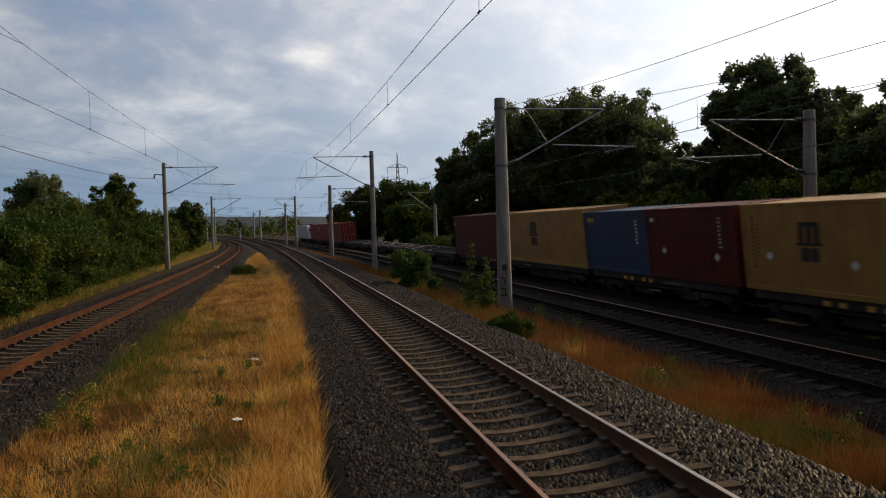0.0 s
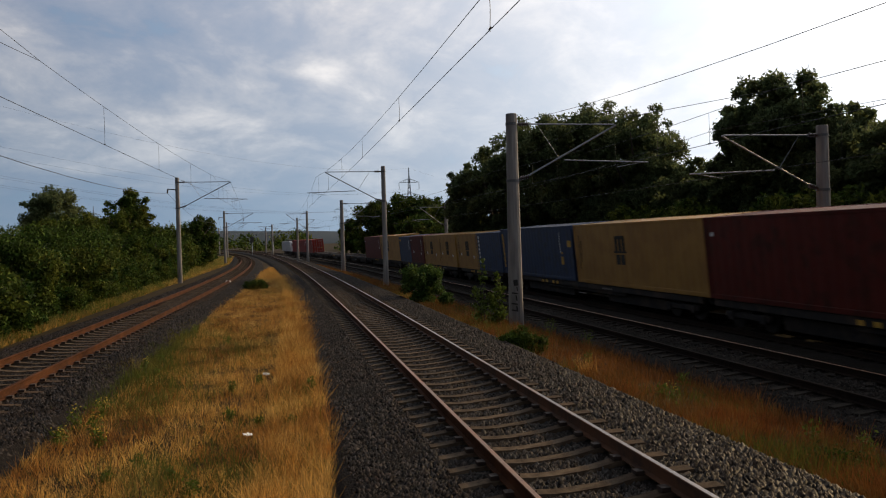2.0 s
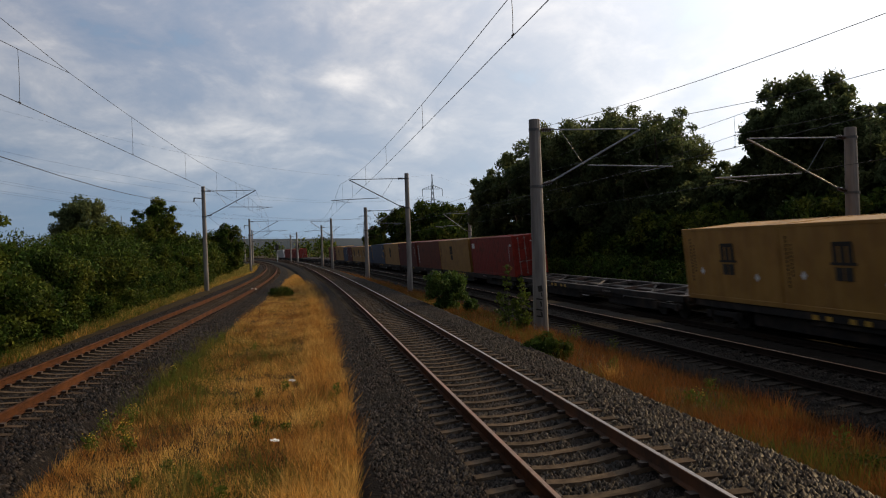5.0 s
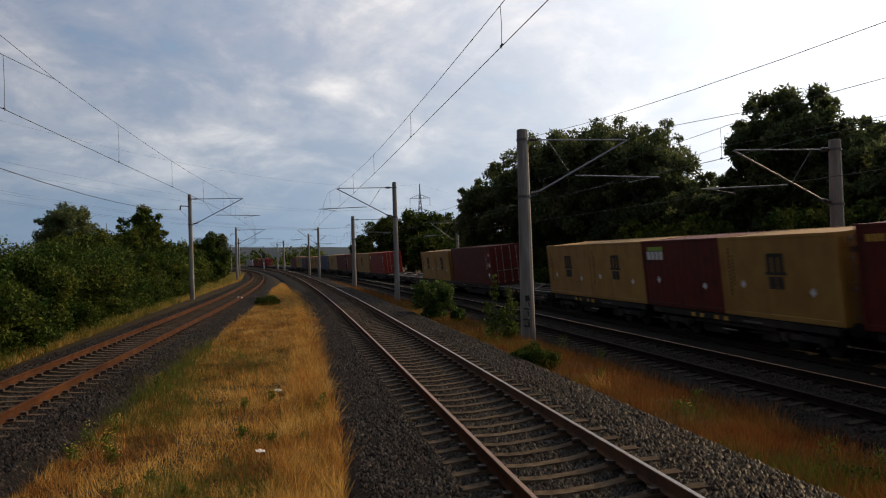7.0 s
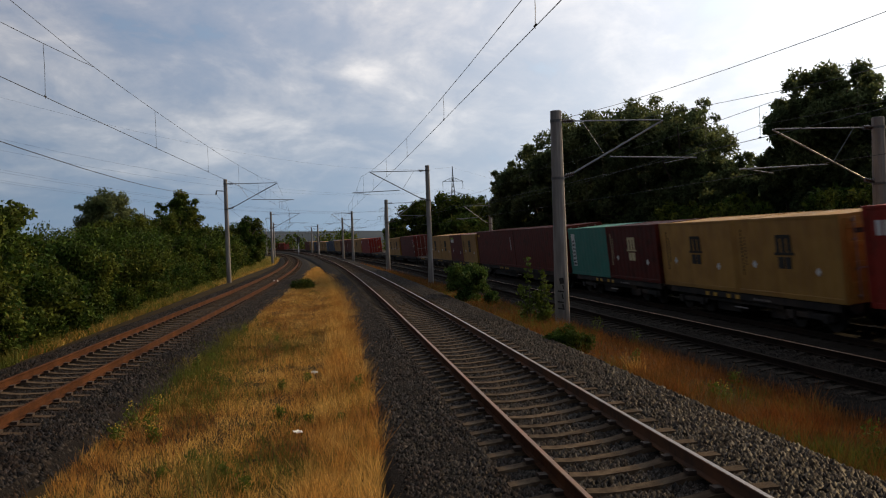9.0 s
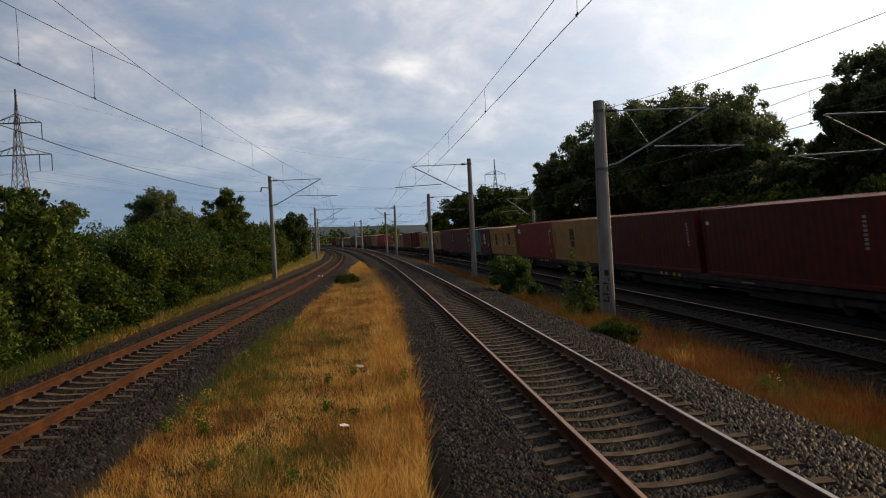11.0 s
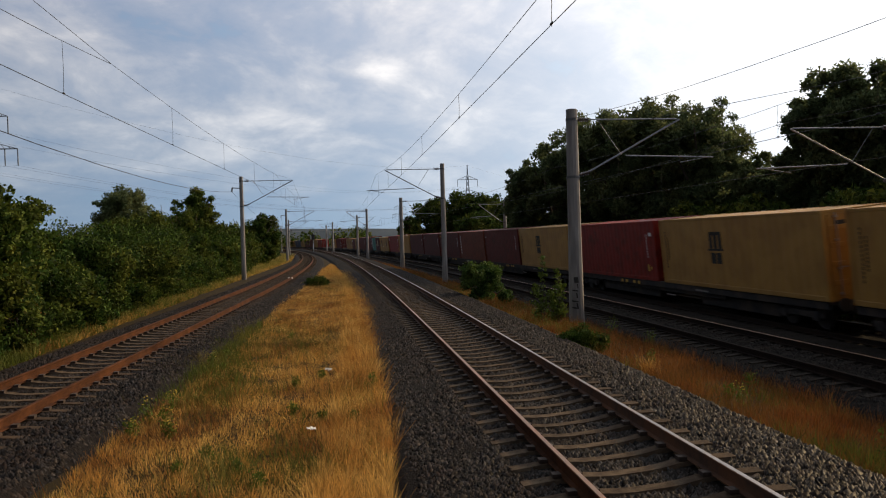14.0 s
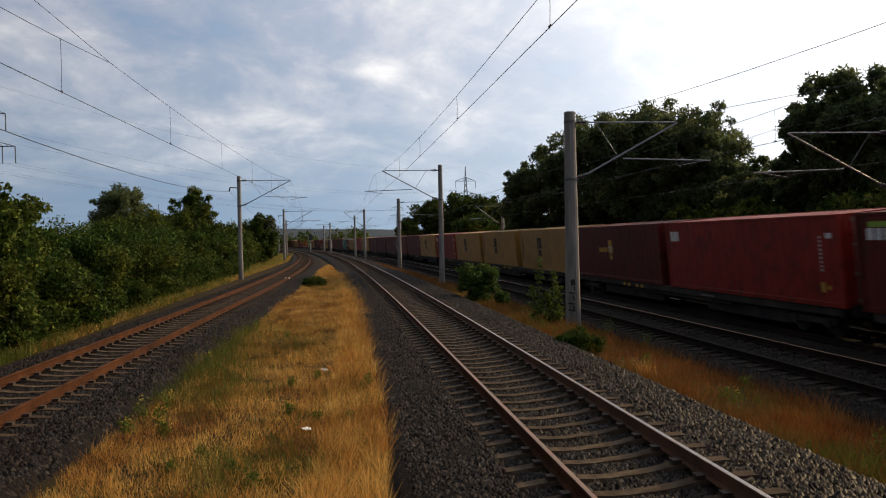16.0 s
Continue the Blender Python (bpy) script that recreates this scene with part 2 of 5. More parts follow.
PAINT = {
    "yellow": material("ochre_container_paint", (0.40, 0.215, 0.042), (0.35, 0.180, 0.034), 0.6, scale=1.3, c=(0.31, 0.155, 0.031), c_scale=1.4, bump=0.1, obj=0.10),
    "maroon": material("maroon_container_paint", (0.125, 0.019, 0.012), (0.100, 0.015, 0.010), 0.6, scale=1.3, c=(0.065, 0.015, 0.009), c_scale=2.2, bump=0.1, spec=0.18, obj=0.15),
    "brown": material("red_brown_container_paint", (0.19, 0.042, 0.016), (0.155, 0.034, 0.013), 0.6, scale=1.3, c=(0.10, 0.028, 0.012), c_scale=2.2, bump=0.1, spec=0.18, obj=0.1),
    "red": material("red_container_paint", (0.28, 0.027, 0.016), (0.235, 0.022, 0.014), 0.55, scale=1.3, c=(0.15, 0.02, 0.011), c_scale=2.2, bump=0.1, spec=0.18, obj=0.1),
    "blue": material("blue_container_paint", (0.022, 0.042, 0.105), (0.018, 0.034, 0.085), 0.6, scale=1.3, c=(0.022, 0.030, 0.050), c_scale=2.2, bump=0.1, obj=0.12),
    "green": material("turquoise_container_paint", (0.042, 0.23, 0.18), (0.034, 0.19, 0.15), 0.6, scale=1.3, c=(0.06, 0.2, 0.16), c_scale=2.2, bump=0.1),
}


# ---- building tools ----
def solid(name, verts, faces, mats, parent=None, label="", index=None, smooth=False):
    me = bpy.data.meshes.new(name)
    me.from_pydata([tuple(v) for v in verts], [], [tuple(f) for f in faces])
    for m in (mats if isinstance(mats, (list, tuple)) else [mats]):
        me.materials.append(m)
    if index is not None:
        me.polygons.foreach_set("material_index", index)
    if smooth:
        me.polygons.foreach_set("use_smooth", [True] * len(me.polygons))
    me.update()
    ob = new(name, me)
    if parent:
        ob.parent = parent
    if label:
        tagged(ob, label)
    return ob


def part(name, bm, mat, parent=None, label=""):
    me = bpy.data.meshes.new(name)
    bm.to_mesh(me)
    bm.free()
    me.materials.append(mat)
    ob = new(name, me)
    if parent:
        ob.parent = parent
    if label:
        tagged(ob, label)
    return ob


def boxes(bm, items, bevel=0.0):
    """items: (x0, x1, y0, y1, z0, z1)"""
    for x0, x1, y0, y1, z0, z1 in items:
        r = bmesh.ops.create_cube(bm, size=1, matrix=Matrix.LocRotScale(((x0 + x1) / 2, (y0 + y1) / 2, (z0 + z1) / 2), None, (x1 - x0, y1 - y0, z1 - z0)))
        if bevel:
            es = list({e for v in r["verts"] for e in v.link_edges})
            bmesh.ops.bevel(bm, geom=es, offset=bevel, segments=1, affect="EDGES")
    return bm


def rod(bm, a, b, r, n=6, r2=None):
    a, b = Vector(a), Vector(b)
    d = b - a
    m = Matrix.Translation((a + b) / 2) @ d.to_track_quat("Z", "Y").to_matrix().to_4x4()
    bmesh.ops.create_cone(bm, cap_ends=True, segments=n, radius1=r, radius2=r if r2 is None else r2, depth=d.length, matrix=m)
    return bm


def cloud_mesh(name, V, F, mat, parent=None, label=""):
    """Many loose polygons of equal corner count, from numpy arrays."""
    V, F = np.asarray(V, np.float32), np.asarray(F, np.int32)
    me = bpy.data.meshes.new(name)
    k = F.shape[1]
    me.vertices.add(len(V))
    me.vertices.foreach_set("co", V.ravel())
    me.loops.add(F.size)
    me.loops.foreach_set("vertex_index", F.ravel())
    me.polygons.add(len(F))
    me.polygons.foreach_set("loop_start", np.arange(0, F.size, k, dtype=np.int32))
    me.update(calc_edges=True)
    me.materials.append(mat)
    ob = new(name, me)
    if parent:
        ob.parent = parent
    if label:
        tagged(ob, label)
    return ob


def empty(name, m=None):
    ob = new(name)
    if m is not None:
        ob.matrix_basis = m
    return ob


# ---- plan of the line ----
def bend(s, x0, s0, r, d=0.0):
    """Point at s along a line that runs straight to s0 and then bends left; and its heading."""
    if s <= s0:
        return x0 + d, s, 0.0
    a = (s - s0) / r
    return x0 - r + (r + d) * math.cos(a), s0 + (r + d) * math.sin(a), a


def line_main(s, d=0.0):
    return bend(s, 3.22, 20.0, 2200.0, d)


def line_right(s, d=0.0):
    return bend(s, 11.27, 0.0, 1900.0, d)


def line_train(s, d=0.0):
    return bend(s, 16.37, 0.0, 1900.0, d)


def line_left(s, d=0.0):
    k, s1, r = 0.037, 40.0, 1050.0
    if s <= s1:
        return -5.85 + k * (s - 15) + d, s, -k
    a = (s - s1) / r - k
    x = -5.85 + k * (s1 - 15)
    return x - r * math.cos(-k) + (r + d) * math.cos(a), s1 + r * math.sin(k) + (r + d) * math.sin(a), a


Z_MAIN, Z_RIGHT, Z_TRAIN, Z_LEFT = 0.0, -0.5, -0.77, 0.01


# ---- ground ----
def ground_height(x, y):
    w = 0.0 if y < 0 else y * y / 3900.0
    xr = x + w
    pts = ((-400, -0.9), (-30, -0.9), (-9.5, -0.55), (-7.6, -0.42), (-3.4, -0.36), (0.9, -0.36), (2, -0.62), (5, -0.65), (6.2, -0.45), (8.7, -0.72), (10, -1.15), (19, -1.4), (24, -1.1), (400, -0.9))
    for (a, za), (b, zb) in zip(pts, pts[1:]):
        if a <= xr <= b:
            return za + (zb - za) * (xr - a) / (b - a)
    return -0.9


def make_ground():
    xs = sorted({*np.arange(-30, 34, 0.5).tolist(), *np.arange(-400, -30, 25).tolist(), *np.arange(34, 400, 25).tolist(), -4000, -2000, -900, 900, 2000, 4000})
    ys = sorted({*np.arange(-20, 120, 1.0).tolist(), *np.arange(120, 420, 10).tolist(), -500, -200, -80, 600, 1000, 1600, 2600, 4500})
    V, F = [], []
    for y in ys:
        for x in xs:
            z = ground_height(x, min(y, 400))
            if abs(x) < 40 and y < 130:
                z += 0.05 * noise.noise(Vector((x * 0.9, y * 0.9, 0)))
            V.append((x, y, z))
    n = len(xs)
    for j in range(len(ys) - 1):
        for i in range(n - 1):
            F.append((j * n + i, j * n + i + 1, (j + 1) * n + i + 1, (j + 1) * n + i))
    tagged(solid("ground", V, F, M_GROUND, smooth=True), "dry brown soil with thin grass between the tracks", "ground", kind="structure")


make_ground()


# ---- tracks ----
RAIL = [(-0.07, -0.172), (0.07, -0.172), (0.07, -0.16), (0.012, -0.145), (0.010, -0.05), (0.035, -0.036), (0.036, -0.006), (0.027, 0.0), (-0.027, 0.0), (-0.036, -0.006), (-0.035, -0.036), (-0.010, -0.05), (-0.012, -0.145), (-0.07, -0.16)]


def steps(s0, s1):
    out, s = [], s0
    while s < s1:
        out.append(s)
        s += 2.0 if -10 < s < 120 else 8.0
    return out + [s1]


def rail(line, s0, s1, d, z, side, head, parent, label):
    ss, n = steps(s0, s1), len(RAIL)
    V, F, idx = [], [], []
    for s in ss:
        x, y, a = line(s, d)
        c, sn = math.cos(a), math.sin(a)
        V += [(x + u * c, y + u * sn, z + w) for u, w in RAIL]
    for j in range(len(ss) - 1):
        for i in range(n):
            F.append((j * n + i, j * n + (i + 1) % n, (j + 1) * n + (i + 1) % n, (j + 1) * n + i))
            idx.append(1 if i == 7 else 0)
    return solid("rail", V, F, [side, head], parent, label, idx)


def sleeper_mesh(mat):
    prof = [(-1.3, -0.02), (-1.28, 0.045), (-0.95, 0.06), (-0.58, 0.060), (-0.36, 0.030), (-0.18, 0.020), (0.18, 0.020), (0.36, 0.030), (0.58, 0.060), (0.95, 0.06), (1.28, 0.045), (1.3, -0.02)]
    V, F, n = [], [], len(prof)
    for yy, k in ((-0.13, 0), (-0.085, 1), (0.085, 1), (0.13, 0)):
        V += [(x, yy, z if k else -0.10) for x, z in prof]
    for j in range(3):
        for i in range(n - 1):
            F.append((j * n + i, j * n + i + 1, (j + 1) * n + i + 1, (j + 1) * n + i))
    F += [(0, n, 2 * n, 3 * n), (n - 1, 4 * n - 1, 3 * n - 1, 2 * n - 1)]
    me = bpy.data.meshes.new("sleeper")
    me.from_pydata(V, [], F)
    me.materials.append(mat)
    return me


SLEEPER, SLEEPER_SHADED = sleeper_mesh(M_CONCRETE), sleeper_mesh(M_SHADECONCRETE)


def ballast_bed(line, s0, s1, z, left, right, label, cant=0.0, mat=M_BALLAST, dish=0.05):
    prof = [(-left - 0.75, -0.85), (-left - 0.2, -0.42), (-left, -0.26), (-1.5, -0.222), (-0.9, -0.212), (-0.6, -0.225), (-0.3, -0.212 - dish), (0.3, -0.212 - dish), (0.6, -0.225), (0.9, -0.212), (1.5, -0.222), (right, -0.26), (right + 0.2, -0.42), (right + 0.75, -0.85)]
    ss = [s for s in np.arange(s0, min(s1, 110), 0.5)] + [s for s in np.arange(max(110, s0), s1 + 1, 8)]
    V, F, n = [], [], len(prof)
    for s in ss:
        for u, w in prof:
            x, y, a = line(s, u)
            k = 0.05 * noise.noise(Vector((x * 1.3, y * 1.3, 3))) if abs(u) > 1.4 else 0.02 * noise.noise(Vector((x * 3, y * 3, 3)))
            V.append((x + k, y, z + w + k + cant * (0.5 + max(-1.6, min(1.6, u)) / 1.505)))
    for j in range(len(ss) - 1):
        for i in range(n - 1):
            F.append((j * n + i, j * n + i + 1, (j + 1) * n + i + 1, (j + 1) * n + i))
    return tagged(solid("ballast_bed", V, F, mat, smooth=True), label, "ballast", kind="structure")


def track(line, z, s0, s1, n_near, cant, mats, label, block=SLEEPER):
    t = empty("railway_track")
    tagged(t, label, "railway track", "tracks of the line", "structure")
    for d, dz, (side, head, lab) in ((-0.7525, 0.0, mats[0]), (0.7525, cant, mats[1])):
        rail(line, s0, s1, d, z + dz, side, head, t, lab)
    tilt = math.degrees(math.atan2(cant, 1.505))
    far = []
    s, made = max(s0, n_near), 0
    while s < min(s1, 260):
        x, y, a = line(s)
        m = pose(x, y, z + cant / 2 - 0.232, 0, -tilt, math.degrees(a)) @ pose(0, 0, 0, random.uniform(-0.4, 0.4), 0, random.uniform(-0.5, 0.5))
        if made < 200:
            o = new("sleeper", block)
            o.parent, o.matrix_basis = t, m
            made += 1
        else:
            far.append(m)
        s += 0.6
    if far:
        V, F = [], []
        for m in far:
            k = len(V)
            V += [m @ v.co for v in SLEEPER.vertices]
            F += [[k + i for i in p.vertices] for p in SLEEPER.polygons]
        tagged(solid("distant_sleepers", V, F, M_CONCRETE, t), kind="stuff")
    return t


def clips(line, z, s0, s1, cant, parent):
    """Rail fastenings, two beside each rail on every sleeper."""
    V, F = [], []
    box = [(x, y, w) for x in (-0.05, 0.05) for y in (-0.06, 0.06) for w in (0.0, 0.045)]
    quad = [(0, 1, 3, 2), (4, 6, 7, 5), (0, 4, 5, 1), (2, 3, 7, 6), (1, 5, 7, 3), (0, 2, 6, 4)]
    s = s0
    while s < s1:
        for d in (-0.7525, 0.7525):
            for o in (-0.125, 0.125):
                x, y, a = line(s, d + o)
                k = len(V)
                V += [(x + u, y + v, z + (cant if d > 0 else 0) - 0.172 + w) for u, v, w in box]
                F += [[k + i for i in q] for q in quad]
        s += 0.6
    tagged(solid("rail_fastening", V, F, M_CLIP, parent), kind="stuff")


rusty, shiny, brown = (M_RUST, M_RUST, "rust-orange rail"), (M_RAILSIDE, M_RAILTOP, "rail with a bright worn head"), (M_RUST, M_RAILHEAD, "brown rail with a dull head")
TRACK_MAIN = track(line_main, Z_MAIN, 3.0, 420, 3.3, 0.10, (brown, shiny), "concrete-sleeper track with one rusty and one bright rail")
TRACK_LEFT = track(line_left, Z_LEFT + 0.06, 3.0, 420, 8.0, -0.02, (rusty, rusty), "little-used track with rust-orange rails on concrete sleepers")
TRACK_RIGHT = track(line_right, Z_RIGHT, 3.0, 420, 8.0, 0.08, ((M_SHADERAIL, M_SHADERAIL, ""), (M_SHADERAIL, M_RAILHEAD, "shade-dark rail with a bright worn head")), "dark track with polished rail heads on ballast darkened for shade", SLEEPER_SHADED)
TRACK_TRAIN = track(line_train, Z_TRAIN - 0.03, -440, 420, 12.0, 0.13, ((M_SHADERAIL, M_SHADERAIL, ""),) * 2, "track under the moving freight train", SLEEPER_SHADED)
clips(line_main, Z_MAIN, 3.3, 40, 0.10, TRACK_MAIN)
clips(line_left, Z_LEFT + 0.06, 8.0, 40, -0.02, TRACK_LEFT)
ballast_bed(line_main, 0, 420, Z_MAIN, 2.55, 2.3, "grey stone ballast under the middle track", 0.10)
ballast_bed(line_left, 0, 420, Z_LEFT + 0.06, 2.0, 2.1, "grey stone ballast under the rusty track", -0.02)
ballast_bed(line_right, 0, 420, Z_RIGHT, 1.75, 2.6, "dark stone ballast beside the freight line", 0.08, M_SHADEBED, 0.0)
ballast_bed(line_train, 0, 420, Z_TRAIN - 0.03, 2.4, 2.0, "dark stone ballast under the freight train", 0.13, M_SHADEBED, 0.0)


def stones(name, line, z, s0, s1, spans, n, size, parent_label, edge, cant=0.0, mat=M_STONE, first=None):
    """Loose angular stones, thickest near the start of the stretch."""
    rng = np.random.default_rng(len(name) + n)
    q = np.array([(1, 0, 0), (-1, 0, 0), (0, 1, 0), (0, -1, 0), (0, 0, 1)], float)
    tri = np.array([(0, 2, 4), (2, 1, 4), (1, 3, 4), (3, 0, 4)])
    w = np.array([b - a for a, b, _ in spans])
    V, F = np.zeros((n, 5, 3)), np.zeros((n, 4, 3), int)
    for i in range(n):
        a, b, dz = spans[rng.choice(len(spans), p=w / w.sum())]
        s = s0 + (s1 - s0) * rng.random() ** 2.4
        u = rng.uniform(a, b)
        if first is not None and abs(u) < 1.27:  # the stones lie in the cribs between sleepers
            f = (s - first) % 0.6
            s += 0.0 if 0.11 < f < 0.49 else 0.2 + 0.2 * rng.random()
        x, y, _ = line(s, u)
        top = float(np.interp(abs(u), [1.24, 1.32, edge, edge + 0.2, edge + 0.75], [-0.225, -0.21, -0.26, -0.42, -0.85]))
        top += cant * (0.5 + max(-1.6, min(1.6, u)) / 1.505)
        k = size * rng.uniform(0.6, 1.35)
        p = q * k * rng.uniform(0.6, 1.2, (5, 1)) + rng.normal(0, 0.16 * k, (5, 3))
        p[:4, 2] -= 0.35 * k
        t = rng.uniform(0, 6.28)
        c, sn = math.cos(t), math.sin(t)
        p = np.stack([p[:, 0] * c - p[:, 1] * sn, p[:, 0] * sn + p[:, 1] * c, p[:, 2] * 0.75], 1)
        V[i] = p + (x, y, z + top + dz + 0.012)
        F[i] = tri + 5 * i
    tagged(cloud_mesh(name, V.reshape(-1, 3), F.reshape(-1, 3), mat), parent_label, "ballast stones", kind="stuff")


stones("loose_stones", line_main, Z_MAIN, 3, 70, [(-3.0, -0.85, -0.004), (-0.66, 0.66, -0.022), (0.85, 3.1, 0.0)], 100000, 0.043, "angular grey ballast stones round the middle track", 2.4, 0.10, first=3.3)
stones("loose_stones", line_left, Z_LEFT + 0.06, 8, 70, [(-2.8, -0.85, 0.01), (-0.66, 0.66, -0.025), (0.85, 2.75, 0.01)], 66000, 0.045, "angular grey ballast stones round the rusty track", 2.05, -0.02, first=8.0)
stones("loose_stones", line_right, Z_RIGHT, 9, 60, [(-2.3, -0.85, 0), (-0.6, 0.6, 0.04), (0.85, 3.0, 0)], 20000, 0.040, "dark ballast stones beside the freight line", 1.8, 0.08, M_SHADESTONE)
stones("loose_stones", line_train, Z_TRAIN - 0.03, 11, 60, [(-3.0, -0.85, 0)], 9000, 0.045, "dark ballast stones beside the moving train", 2.4, 0.13, M_SHADESTONE)


# ---- masts, cantilevers and wires ----
def mast(x, y, z_top, side, concrete=True, z_base=-0.7, feeder=False, wide=0.26, reach=3.0, label=""):
    """side: +1 the bracket reaches right, -1 left."""
    t = empty("catenary_mast", pose(x, y, z_base))
    h = z_top - z_base
    tagged(t, label or ("weathered concrete catenary mast with a steel bracket" if concrete else "slender grey catenary mast with a bracket arm"), "catenary mast", "masts along the line")
    b0, b1 = wide, wide * 0.74
    bm = bmesh.new()
    ring = []
    for z, r in ((-0.6, b0), (0.0, b0), (h * 0.5, (b0 + b1) / 2), (h, b1), (h + 0.02, b1 * 0.9)):
        ring.append([bm.verts.new((r * math.cos(k * math.pi / 6 + math.pi / 12), r * math.sin(k * math.pi / 6 + math.pi / 12), z)) for k in range(12)])
    for r0, r1 in zip(ring, ring[1:]):
        for k in range(12):
            bm.faces.new((r0[k], r0[(k + 1) % 12], r1[(k + 1) % 12], r1[k]))
    bm.faces.new(ring[-1])
    part("pole", bm, M_MAST if concrete else M_STEELMAST, t)
    zt, zl = h - 0.36, h - 2.62
    e = side * reach
    bm = bmesh.new()
    rod(bm, (side * 0.55, 0, zt), (e, 0, zt), 0.028)
    part("top_tube", bm, M_GALV, t)
    bm = bmesh.new()
    rod(bm, (side * 0.55, 0, zl + 0.32), (e * 1.02, 0, zt - 0.02), 0.036)
    part("bracket_tube", bm, M_GALV, t)
    bm = bmesh.new()
    rod(bm, (e * 0.5, 0, h - 1.70), (e * 1.34, 0, h - 1.80), 0.026)
    part("registration_tube", bm, M_GALV, t)
    bm = bmesh.new()
    rod(bm, (e * 1.28, 0, h - 1.80), (e * 1.02, 0, h - 1.98), 0.014)
    part("steady_arm", bm, M_GALV, t)
    bm = bmesh.new()
    rod(bm, (e * 0.24, 0, zt), (e * 0.46, 0, h - 1.68), 0.012)
    part("stay_wire", bm, M_GALV, t)
    for za in (zt, zl + 0.2):
        bm = bmesh.new()
        zb = za if za == zt else za + 0.12
        rod(bm, (side * 0.1, 0, za), (side * 0.6, 0, zb), 0.04, 8)
        for i in range(4):
            f = 0.3 + 0.09 * i
            rod(bm, (side * f, 0, za + (zb - za) * (f - 0.1) * 2), (side * (f + 0.035), 0, za + (zb - za) * (f - 0.1) * 2), 0.085, 8)
        part("insulator", bm, M_INSUL, t)
    for za in (zt, zl + 0.16):
        part("clamp", rod(bmesh.new(), (0, 0, za - 0.045), (0, 0, za + 0.045), (b1 if za == zt else (b0 + b1) / 2 - 0.01) + 0.022, 12), M_STEELMAST, t)
    if feeder:
        bm = bmesh.new()
        rod(bm, (-side * 0.1, 0, h - 0.95), (-side * 0.75, 0, h - 0.9), 0.04)
        rod(bm, (-side * 0.72, 0, h - 0.92), (-side * 0.78, 0, h - 1.25), 0.06, 8)
        part("feeder_bracket", bm, M_STEELMAST, t)
    return t


NEAR_MAST = mast(8.5, 27.9, 7.12, 1, True, -0.75, wide=0.275, reach=4.05, label="weathered concrete catenary mast with scrawled marks near its foot")
mast(7.3, 55.4, 7.83, -1, True, -0.6, wide=0.2, reach=4.0)
mast(6.5, 83.9, 6.95, 1, True, -0.7, wide=0.24)
mast(4.0, 119.0, 7.24, -1, True, -0.6, wide=0.22)
mast(3.0, 140.3, 6.92, 1, True, -0.6, wide=0.22)
mast(-1.7, 178.0, 6.7, -1, True, -0.6, wide=0.22)
mast(-3.6, 206.0, 6.7, 1, True, -0.6, wide=0.22)
mast(-8.0, 66.4, 8.08, 1, True, -0.5, feeder=True, wide=0.2, reach=4.1)
mast(-8.0, 119.9, 7.51, 1, True, -0.5, feeder=True, wide=0.2, reach=4.1)
mast(-11.0, 172.0, 7.3, 1, True, -0.5, feeder=True, wide=0.2, reach=4.1)
mast(-16.5, 225.0, 7.2, 1, True, -0.5, feeder=True, wide=0.2, reach=4.1)
mast(20.6, 26.7, 6.55, -1, True, -1.2, wide=0.30, reach=4.2, label="concrete catenary mast behind the freight train")
mast(18.9, 89.0, 6.6, -1, True, -1.1, wide=0.24)
mast(14.5, 150.0, 6.6, -1, True, -1.1, wide=0.24)

for i, (zz, hh, w) in enumerate(((1.55, 0.22, 0.16), (1.25, 0.05, 0.22), (1.0, 0.20, 0.05), (0.86, 0.05, 0.24), (0.6, 0.22, 0.06), (0.62, 0.05, 0.2), (1.36, 0.16, 0.04))):
    a = math.atan2(-27.9, -8.5) + 0.25 * (-1) ** i * (0.4 + 0.1 * i)
    bm = boxes(bmesh.new(), [(-0.004, 0.004, -w / 2, w / 2, 0, hh)])
    o = part("graffiti_mark", bm, M_BLACKMARK, NEAR_MAST)
    o.matrix_basis = pose(0.272 * math.cos(a), 0.272 * math.sin(a), zz, 8 * (-1) ** i, 0, math.degrees(a))


def wire(parent, pts, r, name="wire"):
    """One connected tube through the points."""
    V, F, n = [], [], 4
    for i, p in enumerate(pts):
        d = (Vector(pts[min(i + 1, len(pts) - 1)]) - Vector(pts[max(i - 1, 0)])).normalized()
        u = d.cross(Vector((0, 0, 1))).normalized()
        w = u.cross(d)
        V += [Vector(p) + u * (r * math.cos(k * math.pi / 2)) + w * (r * math.sin(k * math.pi / 2)) for k in range(n)]
    for i in range(len(pts) - 1):
        F += [(i * n + k, i * n + (k + 1) % n, (i + 1) * n + (k + 1) % n, (i + 1) * n + k) for k in range(n)]
    F += [(3, 2, 1, 0), tuple(len(V) - 4 + k for k in range(4))]
    return solid(name, V, F, M_WIRE, parent)


